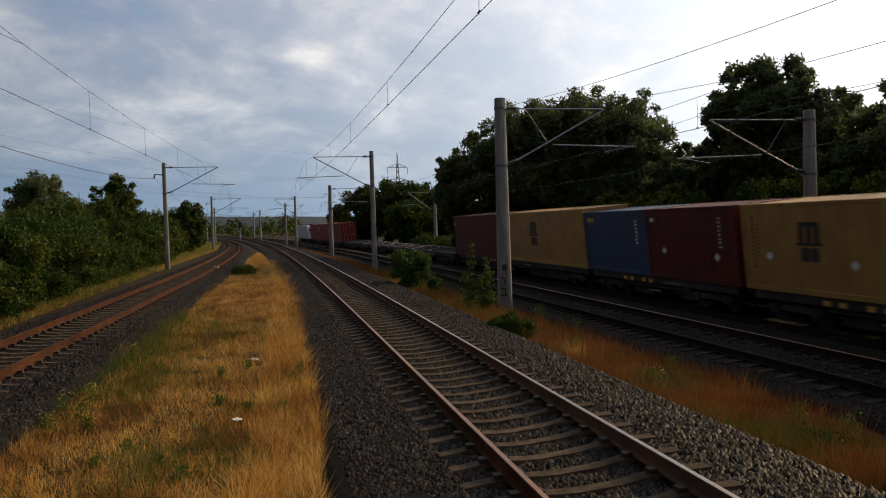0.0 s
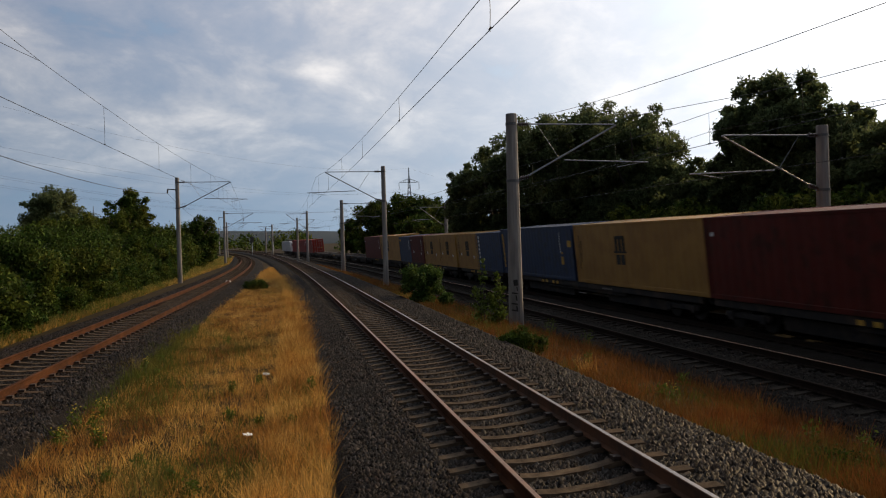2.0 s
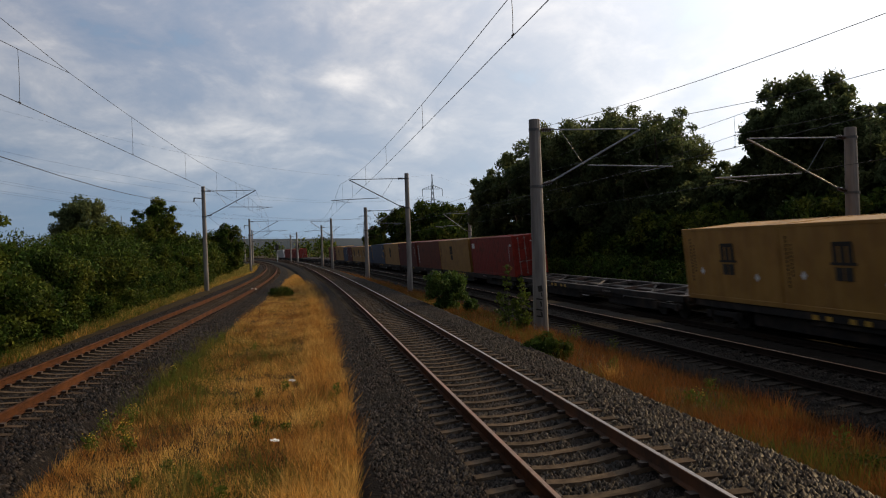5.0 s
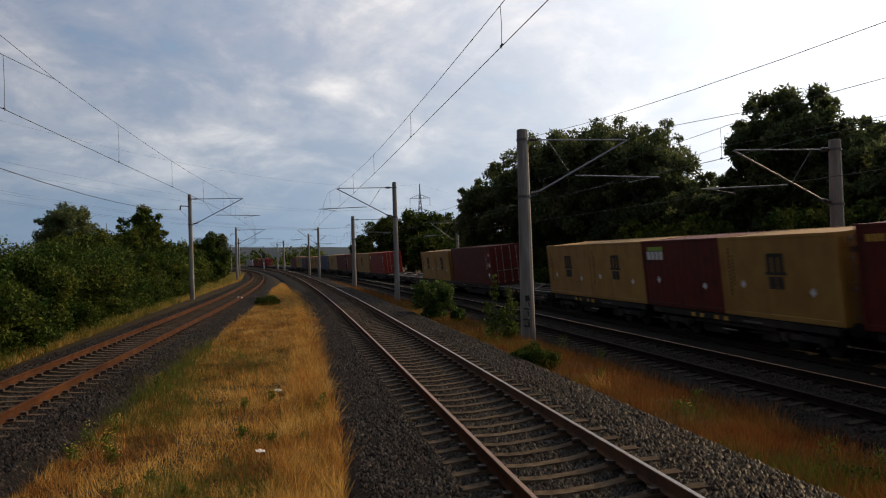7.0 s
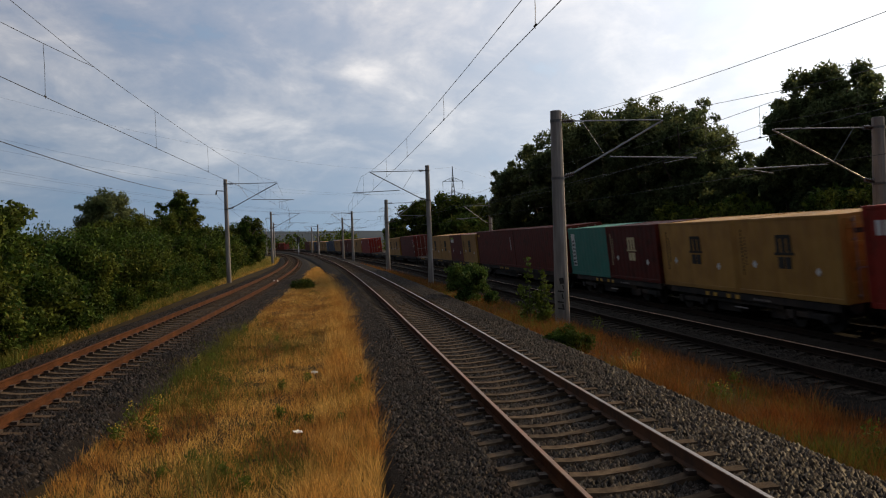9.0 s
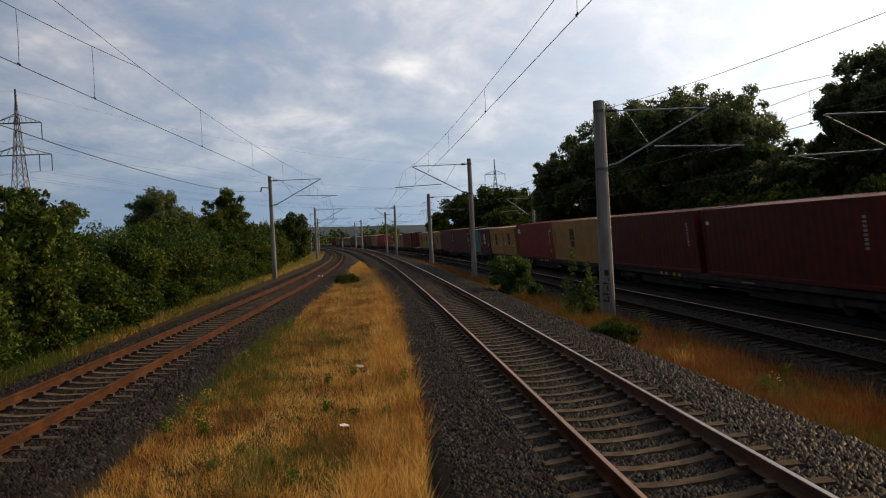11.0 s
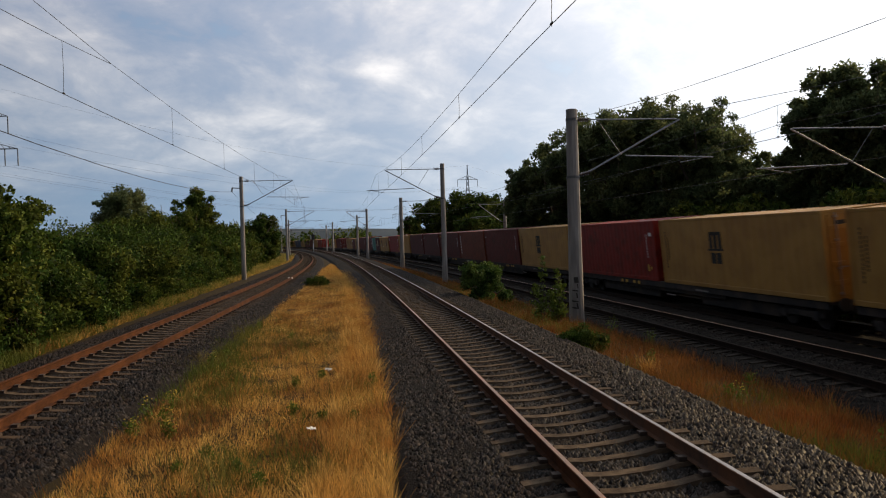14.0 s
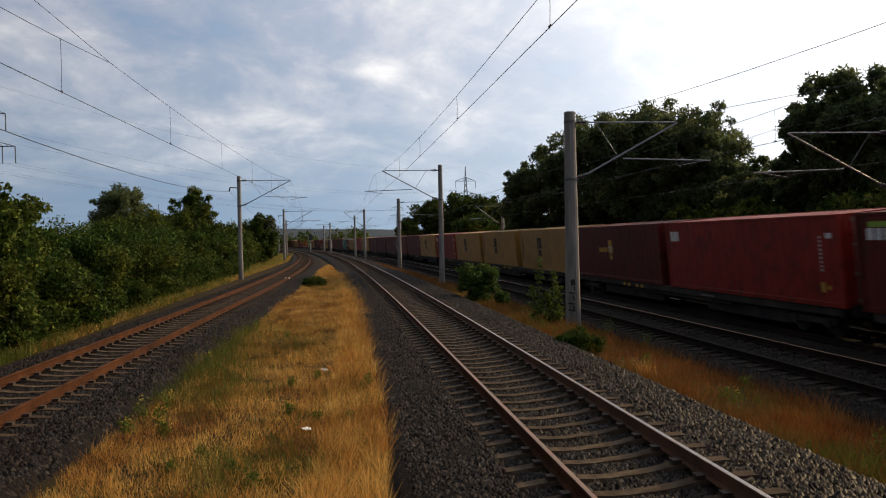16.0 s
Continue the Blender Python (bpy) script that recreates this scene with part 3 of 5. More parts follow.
def catenary(line, s_masts, z_contact, z_carrier, label, zigs, sag, drop0, gap=8.6, stitch=0.0, dip=0.45):
    """Contact wire, sagging carrier and droppers from mast to mast; zigs: sideways offset at each mast.
    stitch: half length of the auxiliary wire slung below the carrier at each mast, dip: how deep it hangs."""
    t = empty("overhead_line")
    tagged(t, label, "overhead line", "overhead lines")
    for a, b, d0, d1 in zip(s_masts, s_masts[1:], zigs, zigs[1:]):
        def at(s):
            f = (s - a) / (b - a)
            x, y, _ = line(s, d0 + (d1 - d0) * f)
            return x, y

        def carrier(s):
            near = min(s - a, b - s)
            f = (s - a) / (b - a)
            z = z_carrier - sag * 4 * f * (1 - f)
            if near < stitch:
                f = stitch / (b - a)
                zj = z_carrier - sag * 4 * f * (1 - f)
                z = zj + (z_carrier + 0.18 - zj) * (1 - near / stitch)
            return z

        def slung(s):
            near = min(s - a, b - s)
            return carrier(a + stitch) - dip * (1 - (near / stitch) ** 2)

        ss = sorted({*np.linspace(a, b, 17).tolist(), a + stitch, b - stitch})
        wire(t, [(*at(s), carrier(s)) for s in ss], 0.0075, "carrier_wire")
        wire(t, [(*at(s), z_contact) for s in ss], 0.0085, "contact_wire")
        drops = []
        s = drop0 + gap * math.ceil((a + 2 - drop0) / gap)
        while s < b - 2:
            if min(s - a, b - s) > stitch:
                drops.append((s, carrier(s)))
            s += gap
        if stitch:
            for e0, e1 in ((a, a + stitch), (b - stitch, b)):
                wire(t, [(*at(s), slung(s)) for s in np.linspace(e0, e1, 9)], 0.007, "stitch_wire")
            for d in (0.24, 0.5, 0.755):
                drops += [(a + stitch * d, slung(a + stitch * d)), (b - stitch * d, slung(b - stitch * d))]
        for s, top in drops:
            x, y = at(s)
            o = wire(t, [(x, y - 0.001, z_contact - 0.03), (x + 0.01, y, (z_contact + top) / 2), (x, y + 0.001, top)], 0.005, "dropper")
            wire(o, [(x, y - 0.05, z_contact + 0.02), (x, y + 0.05, z_contact + 0.02)], 0.016, "clip")
    return t


catenary(line_main, [-23.4, 55.4, 119, 178, 240, 300], 5.55, 7.15, "contact wire with carrier and droppers over the middle track", [-0.08, -0.34, 0.3, -0.3, 0.3, -0.3], 1.03, 19.3, 8.5)
catenary(line_left, [-50, 7.6, 66.4, 119.9, 172, 225, 280], 5.82, 7.60, "contact wire with carrier, stitch wires and droppers over the rusty track", [-0.3, 0.07, 0.4, -0.3, 0.3, -0.3, 0.3], 0.68, 26.2, 8.65, 12.85, 0.48)
catenary(line_right, [-12, 27.9, 84.3, 140.5, 206, 260], 4.95, 6.55, "contact wire with carrier and droppers over the dark track", [0.1, 0.25, -0.25, 0.25, -0.25, 0.25], 0.83, 24.0, 8.6, 11.5, 0.2)
catenary(line_train, [-38, 26.7, 89, 150, 210], 4.6, 6.35, "contact wire with carrier over the freight train", [0.25, -0.25, 0.25, -0.25, 0.25], 0.7, 20.0)
STRUNG = tagged(empty("strung_cable"), "dark cable strung from mast to mast beside the dark track", "cable")
wire(STRUNG, [(8.5 - 0.2 * f, 27.7 - 49.6 * f, 6.78 - 1.12 * 4 * f * (1 - f)) for f in np.linspace(0, 1, 17)], 0.0065)
FEEDER = tagged(empty("feeder_line"), "dark feeder cable strung along the masts beside the hedge", "cable")
for (x0, y0, z0), (x1, y1, z1) in (((-8.6, -6, 6.8), (-8.75, 66.4, 6.85)), ((-8.75, 66.4, 6.85), (-8.75, 119.9, 6.3)), ((-8.75, 119.9, 6.3), (-11.7, 172, 6.1)), ((-11.7, 172, 6.1), (-17.2, 225, 6.0))):
    wire(FEEDER, [(x0 + (x1 - x0) * f, y0 + (y1 - y0) * f, z0 + (z1 - z0) * f - 1.2 * 4 * f * (1 - f)) for f in np.linspace(0, 1, 13)], 0.013)


# ---- freight train ----
RATE, SPEED = 1.045, 25.0 * 1.045
FLOOR = Z_TRAIN + 1.02
W2 = 1.219
CANT = 5.0  # lean of the train into the bend, degrees
TRAIN = []


def side_skin(length, height):
    """Corrugated box in one skin: ribs run up the sides and across the roof."""
    bm = bmesh.new()
    h0, h1 = 0.14, height - 0.015
    y, k, rings = -length / 2 + 0.05, 0, []
    while y < length / 2 - 0.05:
        i = (0, 0, 1, 1)[k % 4]
        w, zt = W2 - 0.012 - 0.006 * i, h1 - 0.012 * i
        rings.append([bm.verts.new(p) for p in ((-w, y, h0), (-w, y, h1 - 0.09), (-W2 + 0.07, y, zt), (W2 - 0.07, y, zt), (w, y, h1 - 0.09), (w, y, h0))])
        y += (0.17, 0.08, 0.17, 0.08)[k % 4]
        k += 1
    for r0, r1 in zip(rings, rings[1:]):
        for i in range(6):
            bm.faces.new((r0[i], r0[(i + 1) % 6], r1[(i + 1) % 6], r1[i]))
    bm.faces.new(rings[0])
    bm.faces.new(rings[-1][::-1])
    return bm


def container(colour, feet, style):
    length, height = (12.19, 2.90) if feet == 40 else (6.06, 2.72)
    t = empty("container")
    paint = PAINT[colour]
    part("body", side_skin(length, height), paint, t)
    e = length / 2
    bm = boxes(bmesh.new(), [(sx * W2 - (0.09 if sx > 0 else 0), sx * W2 + (0 if sx > 0 else 0.09), -e, e, z0, z1) for sx in (-1, 1) for z0, z1 in ((0, 0.17), (height - 0.11, height))], 0.012)
    boxes(bm, [(-W2, W2, y0, y1, z0, z1) for y0, y1 in ((-e, -e + 0.12), (e - 0.12, e)) for z0, z1 in ((0.01, 0.16), (height - 0.12, height - 0.01))])
    part("rail_frame", bm, paint, t)
    for sx in (-1, 1):
        for sy in (-1, 1):
            bm = boxes(bmesh.new(), [(sx * (W2 - 0.07) - 0.075, sx * (W2 - 0.07) + 0.075, sy * (e - 0.08) - 0.085, sy * (e - 0.08) + 0.085, 0.0, height + 0.004)], 0.012)
            part("corner_post", bm, paint, t)
    for sx in (-1, 1):
        bm = boxes(bmesh.new(), [(min(sx * 0.02, sx * 1.05), max(sx * 0.02, sx * 1.05), -e - 0.005, -e + 0.05, 0.16, height - 0.13)], 0.01)
        for z in (0.5, 1.1, 1.7, 2.25):
            boxes(bm, [(min(sx * 0.06, sx * 1.0), max(sx * 0.06, sx * 1.0), -e - 0.03, -e, z, z + 0.16)], 0.01)
        door = part("door", bm, paint, t)
        for f in (0.3, 0.78):
            bm = bmesh.new()
            rod(bm, (sx * f, -e - 0.06, 0.12), (sx * f, -e - 0.06, height - 0.10), 0.02, 6)
            boxes(bm, [(sx * f - 0.05, sx * f + 0.05, -e - 0.08, -e, z, z + 0.07) for z in (0.2, 1.0, 1.9, height - 0.25)])
            boxes(bm, [(min(sx * f, sx * (f - 0.28)), max(sx * f, sx * (f - 0.28)), -e - 0.09, -e - 0.06, 1.05, 1.09)])
            part("locking_bar", bm, M_BARS, door)

    def marks(name, mat, items, label="", joined=True):
        """items on the near side wall: (y along the train, z, width, height)"""
        groups = [items] if joined else [[i] for i in items]
        for g in groups:
            bm = boxes(bmesh.new(), [(-W2 - 0.006, -W2 + 0.03, y - w / 2, y + w / 2, z - h / 2, z + h / 2) for y, z, w, h in g])
            o = part(name, bm, mat, t, label)
            if len(g) > 1:
                tagged(o, kind="stuff")

    zc = height * 0.60
    if style in ("emblem", "emblem_light"):
        ink = M_BLACKMARK if style == "emblem" else M_CREAMMARK
        y0 = 0.9 if feet == 40 else -0.1
        k = 1.0 if feet == 40 else 0.88
        it = [(y0 + o * k, zc + 0.20 * k, 0.22 * k, 0.66 * k) for o in (-0.37, 0.0, 0.37)] + [(y0, zc + 0.50 * k, 0.9 * k, 0.14 * k), (y0, zc - 0.16 * k, 1.22 * k, 0.08)]
        it += [(y0 + o * k, zc - 0.50 * k, 0.36 * k, 0.44 * k) for o in (-0.23, 0.23)]
        marks("emblem", ink, it, "plain block emblem", False)
        marks("label_column", ink, [(e - 0.55, 2.30 - 0.13 * i, 0.045, 0.09) for i in range(13)] + [(e - 0.78, 2.05 - 0.12 * i, 0.04, 0.08) for i in range(9)])
        part("door_emblem", boxes(bmesh.new(), [(-0.80, -0.42, -e - 0.012, -e, height - 0.62, height - 0.36)]), M_BLACKMARK, t)
        part("door_plate", boxes(bmesh.new(), [(-0.30, -0.12, -e - 0.012, -e, height - 0.60, height - 0.48)]), M_CREAMMARK, t)
    if style == "column":
        marks("letter_bar", M_WHITEMARK, [(e - 0.75, 2.42 - 0.29 * i, 0.24, 0.19) for i in range(6)] + [(e - 0.75, 0.65, 0.1, 0.22)], "white bar in a column", False)
    if style == "two_bars":
        marks("white_letter", M_WHITEMARK, [(e - 0.62, 2.28, 0.22, 0.42), (e - 0.95, 2.28, 0.24, 0.42), (e - 1.22, 2.28, 0.08, 0.42)], "white block", False)
        marks("white_code", M_WHITEMARK, [(-e + 1.0, 2.2 - 0.13 * i, 0.05, 0.08) for i in range(9)] + [(-e + 0.55, 2.25, 0.28, 0.17)])
        part("door_placard", boxes(bmesh.new(), [(0.58, 0.86, -e - 0.014, -e, 0.85, 1.15)]), M_YELLOWMARK, t, "square orange placard")
        part("door_code", boxes(bmesh.new(), [(0.12 + 0.16 * i, 0.22 + 0.16 * i, -e - 0.012, -e, height - 0.52, height - 0.42) for i in range(5)]), M_WHITEMARK, t)
        marks("yellow_tag", M_YELLOWMARK, [(-e + 1.0, 0.62, 0.16, 0.32), (-e + 0.7, 0.62, 0.14, 0.14)])
    if style == "tag":
        marks("yellow_letter", M_YELLOWMARK, [(e - 0.5 - 0.24 * i, height - 0.38, 0.17, 0.2) for i in range(3)], "small yellow bar", False)
        marks("white_code", M_WHITEMARK, [(-e + 0.9, 2.25 - 0.15 * i, 0.09, 0.09) for i in range(7)])
    if style == "plain":
        marks("white_code", M_WHITEMARK, [(-e + 0.95, 2.3 - 0.14 * i, 0.05, 0.08) for i in range(8)] + [(e - 0.5, 2.3, 0.2, 0.14)])
    if style == "placards":
        marks("white_code", M_WHITEMARK, [(-e + 1.25, 2.3 - 0.13 * i, 0.05, 0.07) for i in range(9)])
        marks("red_plate", M_REDMARK, [(-e + 0.48, 2.26, 0.52, 0.30)], "small red plate")
        marks("plate_bar", M_WHITEMARK, [(-e + 0.48, 2.25, 0.36, 0.10)])
        for yy, zz, mat in ((-e + 0.85, 1.50, M_YELLOWMARK), (-e + 0.42, 1.50, M_WHITEMARK), (-e + 0.75, 0.75, M_WHITEMARK)):
            o = part("hazard_placard", boxes(bmesh.new(), [(-W2 - 0.004, -W2 + 0.03, -0.12, 0.12, -0.12, 0.12)]), mat, t)
            o.matrix_basis = pose(0.0, yy, zz, 45)
    if style == "stripe":
        marks("yellow_stripe", M_YELLOWMARK, [(e - 0.42, 1.50, 0.24, 2.15)], "upright yellow stripe")
        marks("stripe_bar", PAINT[colour], [(e - 0.42, 2.35 - 0.24 * i, 0.12, 0.13) for i in range(8)])
        marks("white_code", M_WHITEMARK, [(-e + 1.75, 2.5 - 0.14 * i, 0.05, 0.08) for i in range(8)])
        marks("orange_plate", M_YELLOWMARK, [(-e + 1.55, 1.05, 0.30, 0.42), (-e + 1.55, 1.45, 0.16, 0.12), (-e + 0.45, 1.95, 0.46, 0.34)], "orange plate", False)
    if style == "badge":
        marks("badge", M_YELLOWMARK, [(0.2, 1.75, 0.44, 0.75), (0.2, 1.2, 0.3, 0.25)], "yellow badge", False)
        marks("badge_centre", M_CREAMMARK, [(0.2, 1.65, 0.55, 0.3)])
        marks("yellow_letter", M_YELLOWMARK, [(1.1 - 0.32 * i + 0.7, 1.6, 0.2, 0.24) for i in range(4)])
    if style == "white_panel":
        marks("white_panel", M_WHITEMARK, [(e - 0.75, 1.45, 0.55, 1.9)], "white panel")
        marks("black_letters", M_BLACKMARK, [(e - 0.75, 1.95 - 0.22 * i, 0.42, 0.13) for i in range(7)])
    if style == "green_flag":
        marks("white_letter", M_WHITEMARK, [(e - 0.6 - 0.36 * i, height - 0.62, 0.26, 0.34) for i in range(4)], "white bar", False)
        marks("green_flag", M_GREENMARK, [(e - 1.2, height - 0.34, 1.3, 0.16)])
    if feet == 20 and style in ("emblem", "emblem_light", "green_flag", "plain"):
        for k_, (yy, zz) in enumerate(((-e + 1.2, 0.95), (e - 1.3, 1.1))):
            bm = boxes(bmesh.new(), [(-W2 - 0.004, -W2 + 0.03, -0.10, 0.10, -0.10, 0.10)])
            o = part("hazard_placard", bm, M_WHITEMARK, t)
            o.matrix_basis = pose(0.0, yy, zz, 45)
    return t


NAMES = {"yellow": "ochre yellow", "maroon": "dark maroon", "brown": "red-brown", "red": "bright red", "blue": "dark blue", "green": "turquoise"}
PROTO = {}


def put_container(u0, u1, colour, style):
    feet = 40 if u0 - u1 > 8 else 20
    key = (colour, feet, style)
    m = pose(0, 0, -60)
    if key not in PROTO:
        PROTO[key] = tagged(container(colour, feet, style), f"{NAMES[colour]} corrugated steel {feet}-foot shipping container on a freight wagon", "shipping container", "containers on the train")
        ob = PROTO[key]
    else:
        ob = copy_thing(PROTO[key], m)
    TRAIN.append((ob, RATE * (u0 + u1) / 2, FLOOR))


LOAD = [
    (154.5, 142.9, "red", "two_bars"), (142.4, 130.8, "red", "plain"), (130.3, 118.7, "red", "two_bars"),
    (57.2, 45.6, "maroon", "plain"), (45.4, 33.9, "yellow", "emblem"), (33.6, 28.0, "blue", "tag"), (27.9, 22.1, "maroon", "plain"), (21.6, 16.1, "yellow", "emblem"),
    (15.9, 10.3, "yellow", "emblem"), (9.6, 4.2, "yellow", "emblem"), (4.1, -1.4, "blue", "column"), (-1.7, -13.4, "blue", "stripe"), (-14.1, -25.0, "yellow", "emblem"),
    (-25.3, -37.2, "maroon", "plain"), (-38.0, -49.4, "brown", "column"), (-49.7, -61.3, "yellow", "emblem"), (-62.2, -73.8, "red", "two_bars"),
    (-97.3, -102.7, "yellow", "emblem"), (-102.9, -108.7, "yellow", "emblem"), (-109.8, -121.6, "maroon", "placards"),
    (-133.4, -138.8, "yellow", "emblem"), (-139.0, -144.7, "yellow", "emblem"), (-144.9, -150.4, "maroon", "green_flag"), (-150.6, -156.3, "yellow", "emblem"),
    (-157.2, -168.6, "maroon", "tag"), (-168.8, -180.3, "maroon", "placards"), (-181.4, -186.5, "green", "white_panel"), (-186.7, -192.8, "maroon", "emblem_light"),
    (-193.2, -198.8, "yellow", "emblem"), (-199.1, -204.6, "yellow", "emblem"), (-206.0, -217.1, "red", "two_bars"), (-217.5, -229.2, "yellow", "emblem"),
    (-230.2, -241.9, "maroon", "plain"), (-242.6, -254.3, "maroon", "plain"), (-255.0, -266.6, "maroon", "tag"), (-267.2, -278.4, "brown", "column"), (-279.3, -290.9, "maroon", "plain"),
    (-291.4, -303.1, "yellow", "emblem"), (-304.2, -315.8, "red", "two_bars"), (-316.4, -328.2, "yellow", "emblem"), (-329.0, -341.2, "yellow", "emblem"), (-342.4, -354.0, "yellow", "emblem"),
    (-354.9, -366.7, "maroon", "badge"), (-367.5, -379.0, "red", "two_bars"), (-379.9, -391.4, "maroon", "green_flag"),
]
for row in LOAD:
    put_container(*row)


def wagon(length):
    t = empty("container_wagon")
    e = length / 2
    bm = boxes(bmesh.new(), [(sx * 1.08 - 0.09, sx * 1.08 + 0.09, -e, e, -0.28, -0.02) for sx in (-1, 1)] + [(-0.2, 0.2, -e, e, -0.40, -0.1)], 0.015)
    part("underframe", bm, M_WAGON, t)
    k = max(3, int(length / 3.0))
    for i in range(k + 1):
        y = -e + 0.25 + (length - 0.5) * i / k
        bm = boxes(bmesh.new(), [(-1.15, 1.15, y - 0.07, y + 0.07, -0.16, -0.005)], 0.01)
        boxes(bm, [(sx * 0.98 - 0.12, sx * 0.98 + 0.12, y - 0.3, y + 0.3, -0.12, -0.008) for sx in (-1, 1)], 0.01)
        part("cross_member", bm, M_DECK, t)
        if i < k:
            y1 = y + (length - 0.5) / k
            ends = ((-0.95, y, 0.95, y1), (0.95, y, -0.95, y1)) if i in (0, k - 1) else ((-0.95, y, 0.95, y1),) if i % 2 else ()
            for xa, ya, xb, yb in ends:
                part("diagonal_brace", rod(bmesh.new(), (xa, ya, -0.09), (xb, yb, -0.09), 0.045, 4), M_DECK, t)
    for sx in (-1, 1):
        part("deck_rail", boxes(bmesh.new(), [(sx * 1.10 - 0.06, sx * 1.10 + 0.06, -e, e, -0.02, -0.004)]), M_DECK, t)
    for sy in (-1, 1):
        yb = sy * (e - 1.75)
        bm = boxes(bmesh.new(), [(sx * 1.0 - 0.07, sx * 1.0 + 0.07, yb - 1.25, yb + 1.25, -0.62, -0.42) for sx in (-1, 1)] + [(-1.0, 1.0, yb - 0.2, yb + 0.2, -0.62, -0.36)], 0.02)
        boxes(bm, [(sx * 1.02 - 0.11, sx * 1.02 + 0.11, yb + o - 0.16, yb + o + 0.16, -0.70, -0.40) for sx in (-1, 1) for o in (-0.9, 0.9)], 0.02)
        bogie = part("bogie", bm, M_WAGON, t)
        for o in (-0.9, 0.9):
            bm = bmesh.new()
            for sx in (-1, 1):
                rod(bm, (sx * 0.68, yb + o, -0.56), (sx * 0.80, yb + o, -0.56), 0.46, 20)
            rod(bm, (-0.95, yb + o, -0.56), (0.95, yb + o, -0.56), 0.08, 8)
            part("wheelset", bm, M_WHEEL, bogie)
        for sx in (-1, 1):
            bm = bmesh.new()
            rod(bm, (sx * 0.875, sy * e, -0.1), (sx * 0.875, sy * (e + 0.36), -0.1), 0.09, 8)
            rod(bm, (sx * 0.875, sy * (e + 0.34), -0.1), (sx * 0.875, sy * (e + 0.40), -0.1), 0.22, 10)
            part("buffer", bm, M_WAGON, t)
    for sx in (-1, 1):
        part("side_skirt", boxes(bmesh.new(), [(sx * 1.02 - 0.03, sx * 1.02 + 0.03, -e * 0.45, e * 0.45, -0.46, -0.24)], 0.01), M_WAGON, t)
    for y0, y1 in ((-e + 3.3, -e * 0.25), (e * 0.1, e - 3.4)):
        if y1 - y0 > 0.6:
            part("equipment_box", boxes(bmesh.new(), [(-0.85, 0.85, y0, y1, -0.86, -0.38)], 0.04), M_WAGON, t)
    for i in range(4):
        y = e * 0.42 - 0.62 * i - (0.4 if i > 1 else 0)
        part("yellow_plate", boxes(bmesh.new(), [(-1.185, -1.165, y - 0.13, y + 0.13, -0.25, -0.10)]), M_YELLOWMARK, t)
    tagged(part("white_lettering", boxes(bmesh.new(), [(-1.185, -1.165, -e * 0.35 + 0.22 * i, -e * 0.35 + 0.22 * i + 0.12, -0.22, -0.15) for i in range(5)]), M_BARS, t), kind="stuff")
    part("brake_handle", rod(bmesh.new(), (-1.2, -e * 0.1, -0.55), (-1.2, -e * 0.1 + 0.9, -0.55), 0.025), M_BARS, t)
    return t


WPROTO = {}


def put_wagon(u0, u1, loaded=True):
    n = round((u0 - u1) * RATE, 1)
    if n not in WPROTO:
        WPROTO[n] = ob = wagon(n)
    else:
        ob = copy_thing(WPROTO[n], pose(0, 0, -60))
    tagged(ob, "dark skeletal container wagon carrying containers" if loaded else "empty dark skeletal container wagon", "freight wagon", "wagons of the train")
    TRAIN.append((ob, RATE * (u0 + u1) / 2, FLOOR))


PAIRS = [(154.7, 130.6), (130.4, 118.4), (57.4, 33.7), (33.7, 22.0), (21.8, 10.2), (9.7, -1.5), (-1.6, -25.1), (-25.2, -49.5), (-49.6, -73.9), (-97.1, -121.8),
         (-133.2, -144.8), (-144.8, -156.4), (-157.1, -180.4), (-181.3, -192.9), (-193.1, -204.7), (-205.9, -229.3), (-230.1, -254.4), (-254.9, -278.5), (-279.2, -303.2),
         (-304.1, -328.3), (-328.9, -354.1), (-354.8, -379.1), (-379.8, -391.6)]
for a, b in PAIRS:
    put_wagon(a - 0.35, b + 0.35)
for a, b in ((117.9, 98.0), (97.6, 77.8), (77.4, 57.8), (-74.3, -96.8), (-122.3, -132.8)):
    put_wagon(a - 0.35, b + 0.35, False)


def locomotive():
    t = tagged(empty("locomotive"), "pale grey electric locomotive at the head of the train", "locomotive")
    bm = bmesh.new()
    prof = [(-9.5, 0.2), (-9.5, 1.6), (-8.9, 2.75), (-8.2, 2.95), (8.2, 2.95), (8.9, 2.75), (9.5, 1.6), (9.5, 0.2)]
    a, b = [bm.verts.new((-1.45, y, z)) for y, z in prof], [bm.verts.new((1.45, y, z)) for y, z in prof]
    bm.faces.new(a)
    bm.faces.new(b[::-1])
    for i in range(8):
        bm.faces.new((a[i], b[i], b[(i + 1) % 8], a[(i + 1) % 8]))
    part("body", bm, M_LOCO, t)
    part("rear_window", boxes(bmesh.new(), [(-1.1, 1.1, -9.45, -9.1, 1.7, 2.4)]), M_GLASS, t)
    for sy in (-1, 1):
        bm = boxes(bmesh.new(), [(-1.2, 1.2, sy * 5.5 - 1.9, sy * 5.5 + 1.9, -0.7, 0.15)], 0.05)
        part("bogie", bm, M_WAGON, t)
    part("roof_gear", boxes(bmesh.new(), [(-0.8, 0.8, -6, 6, 2.93, 3.15)], 0.05), M_WAGON, t)
    TRAIN.append((t, RATE * 166.0, FLOOR - 0.15))


locomotive()


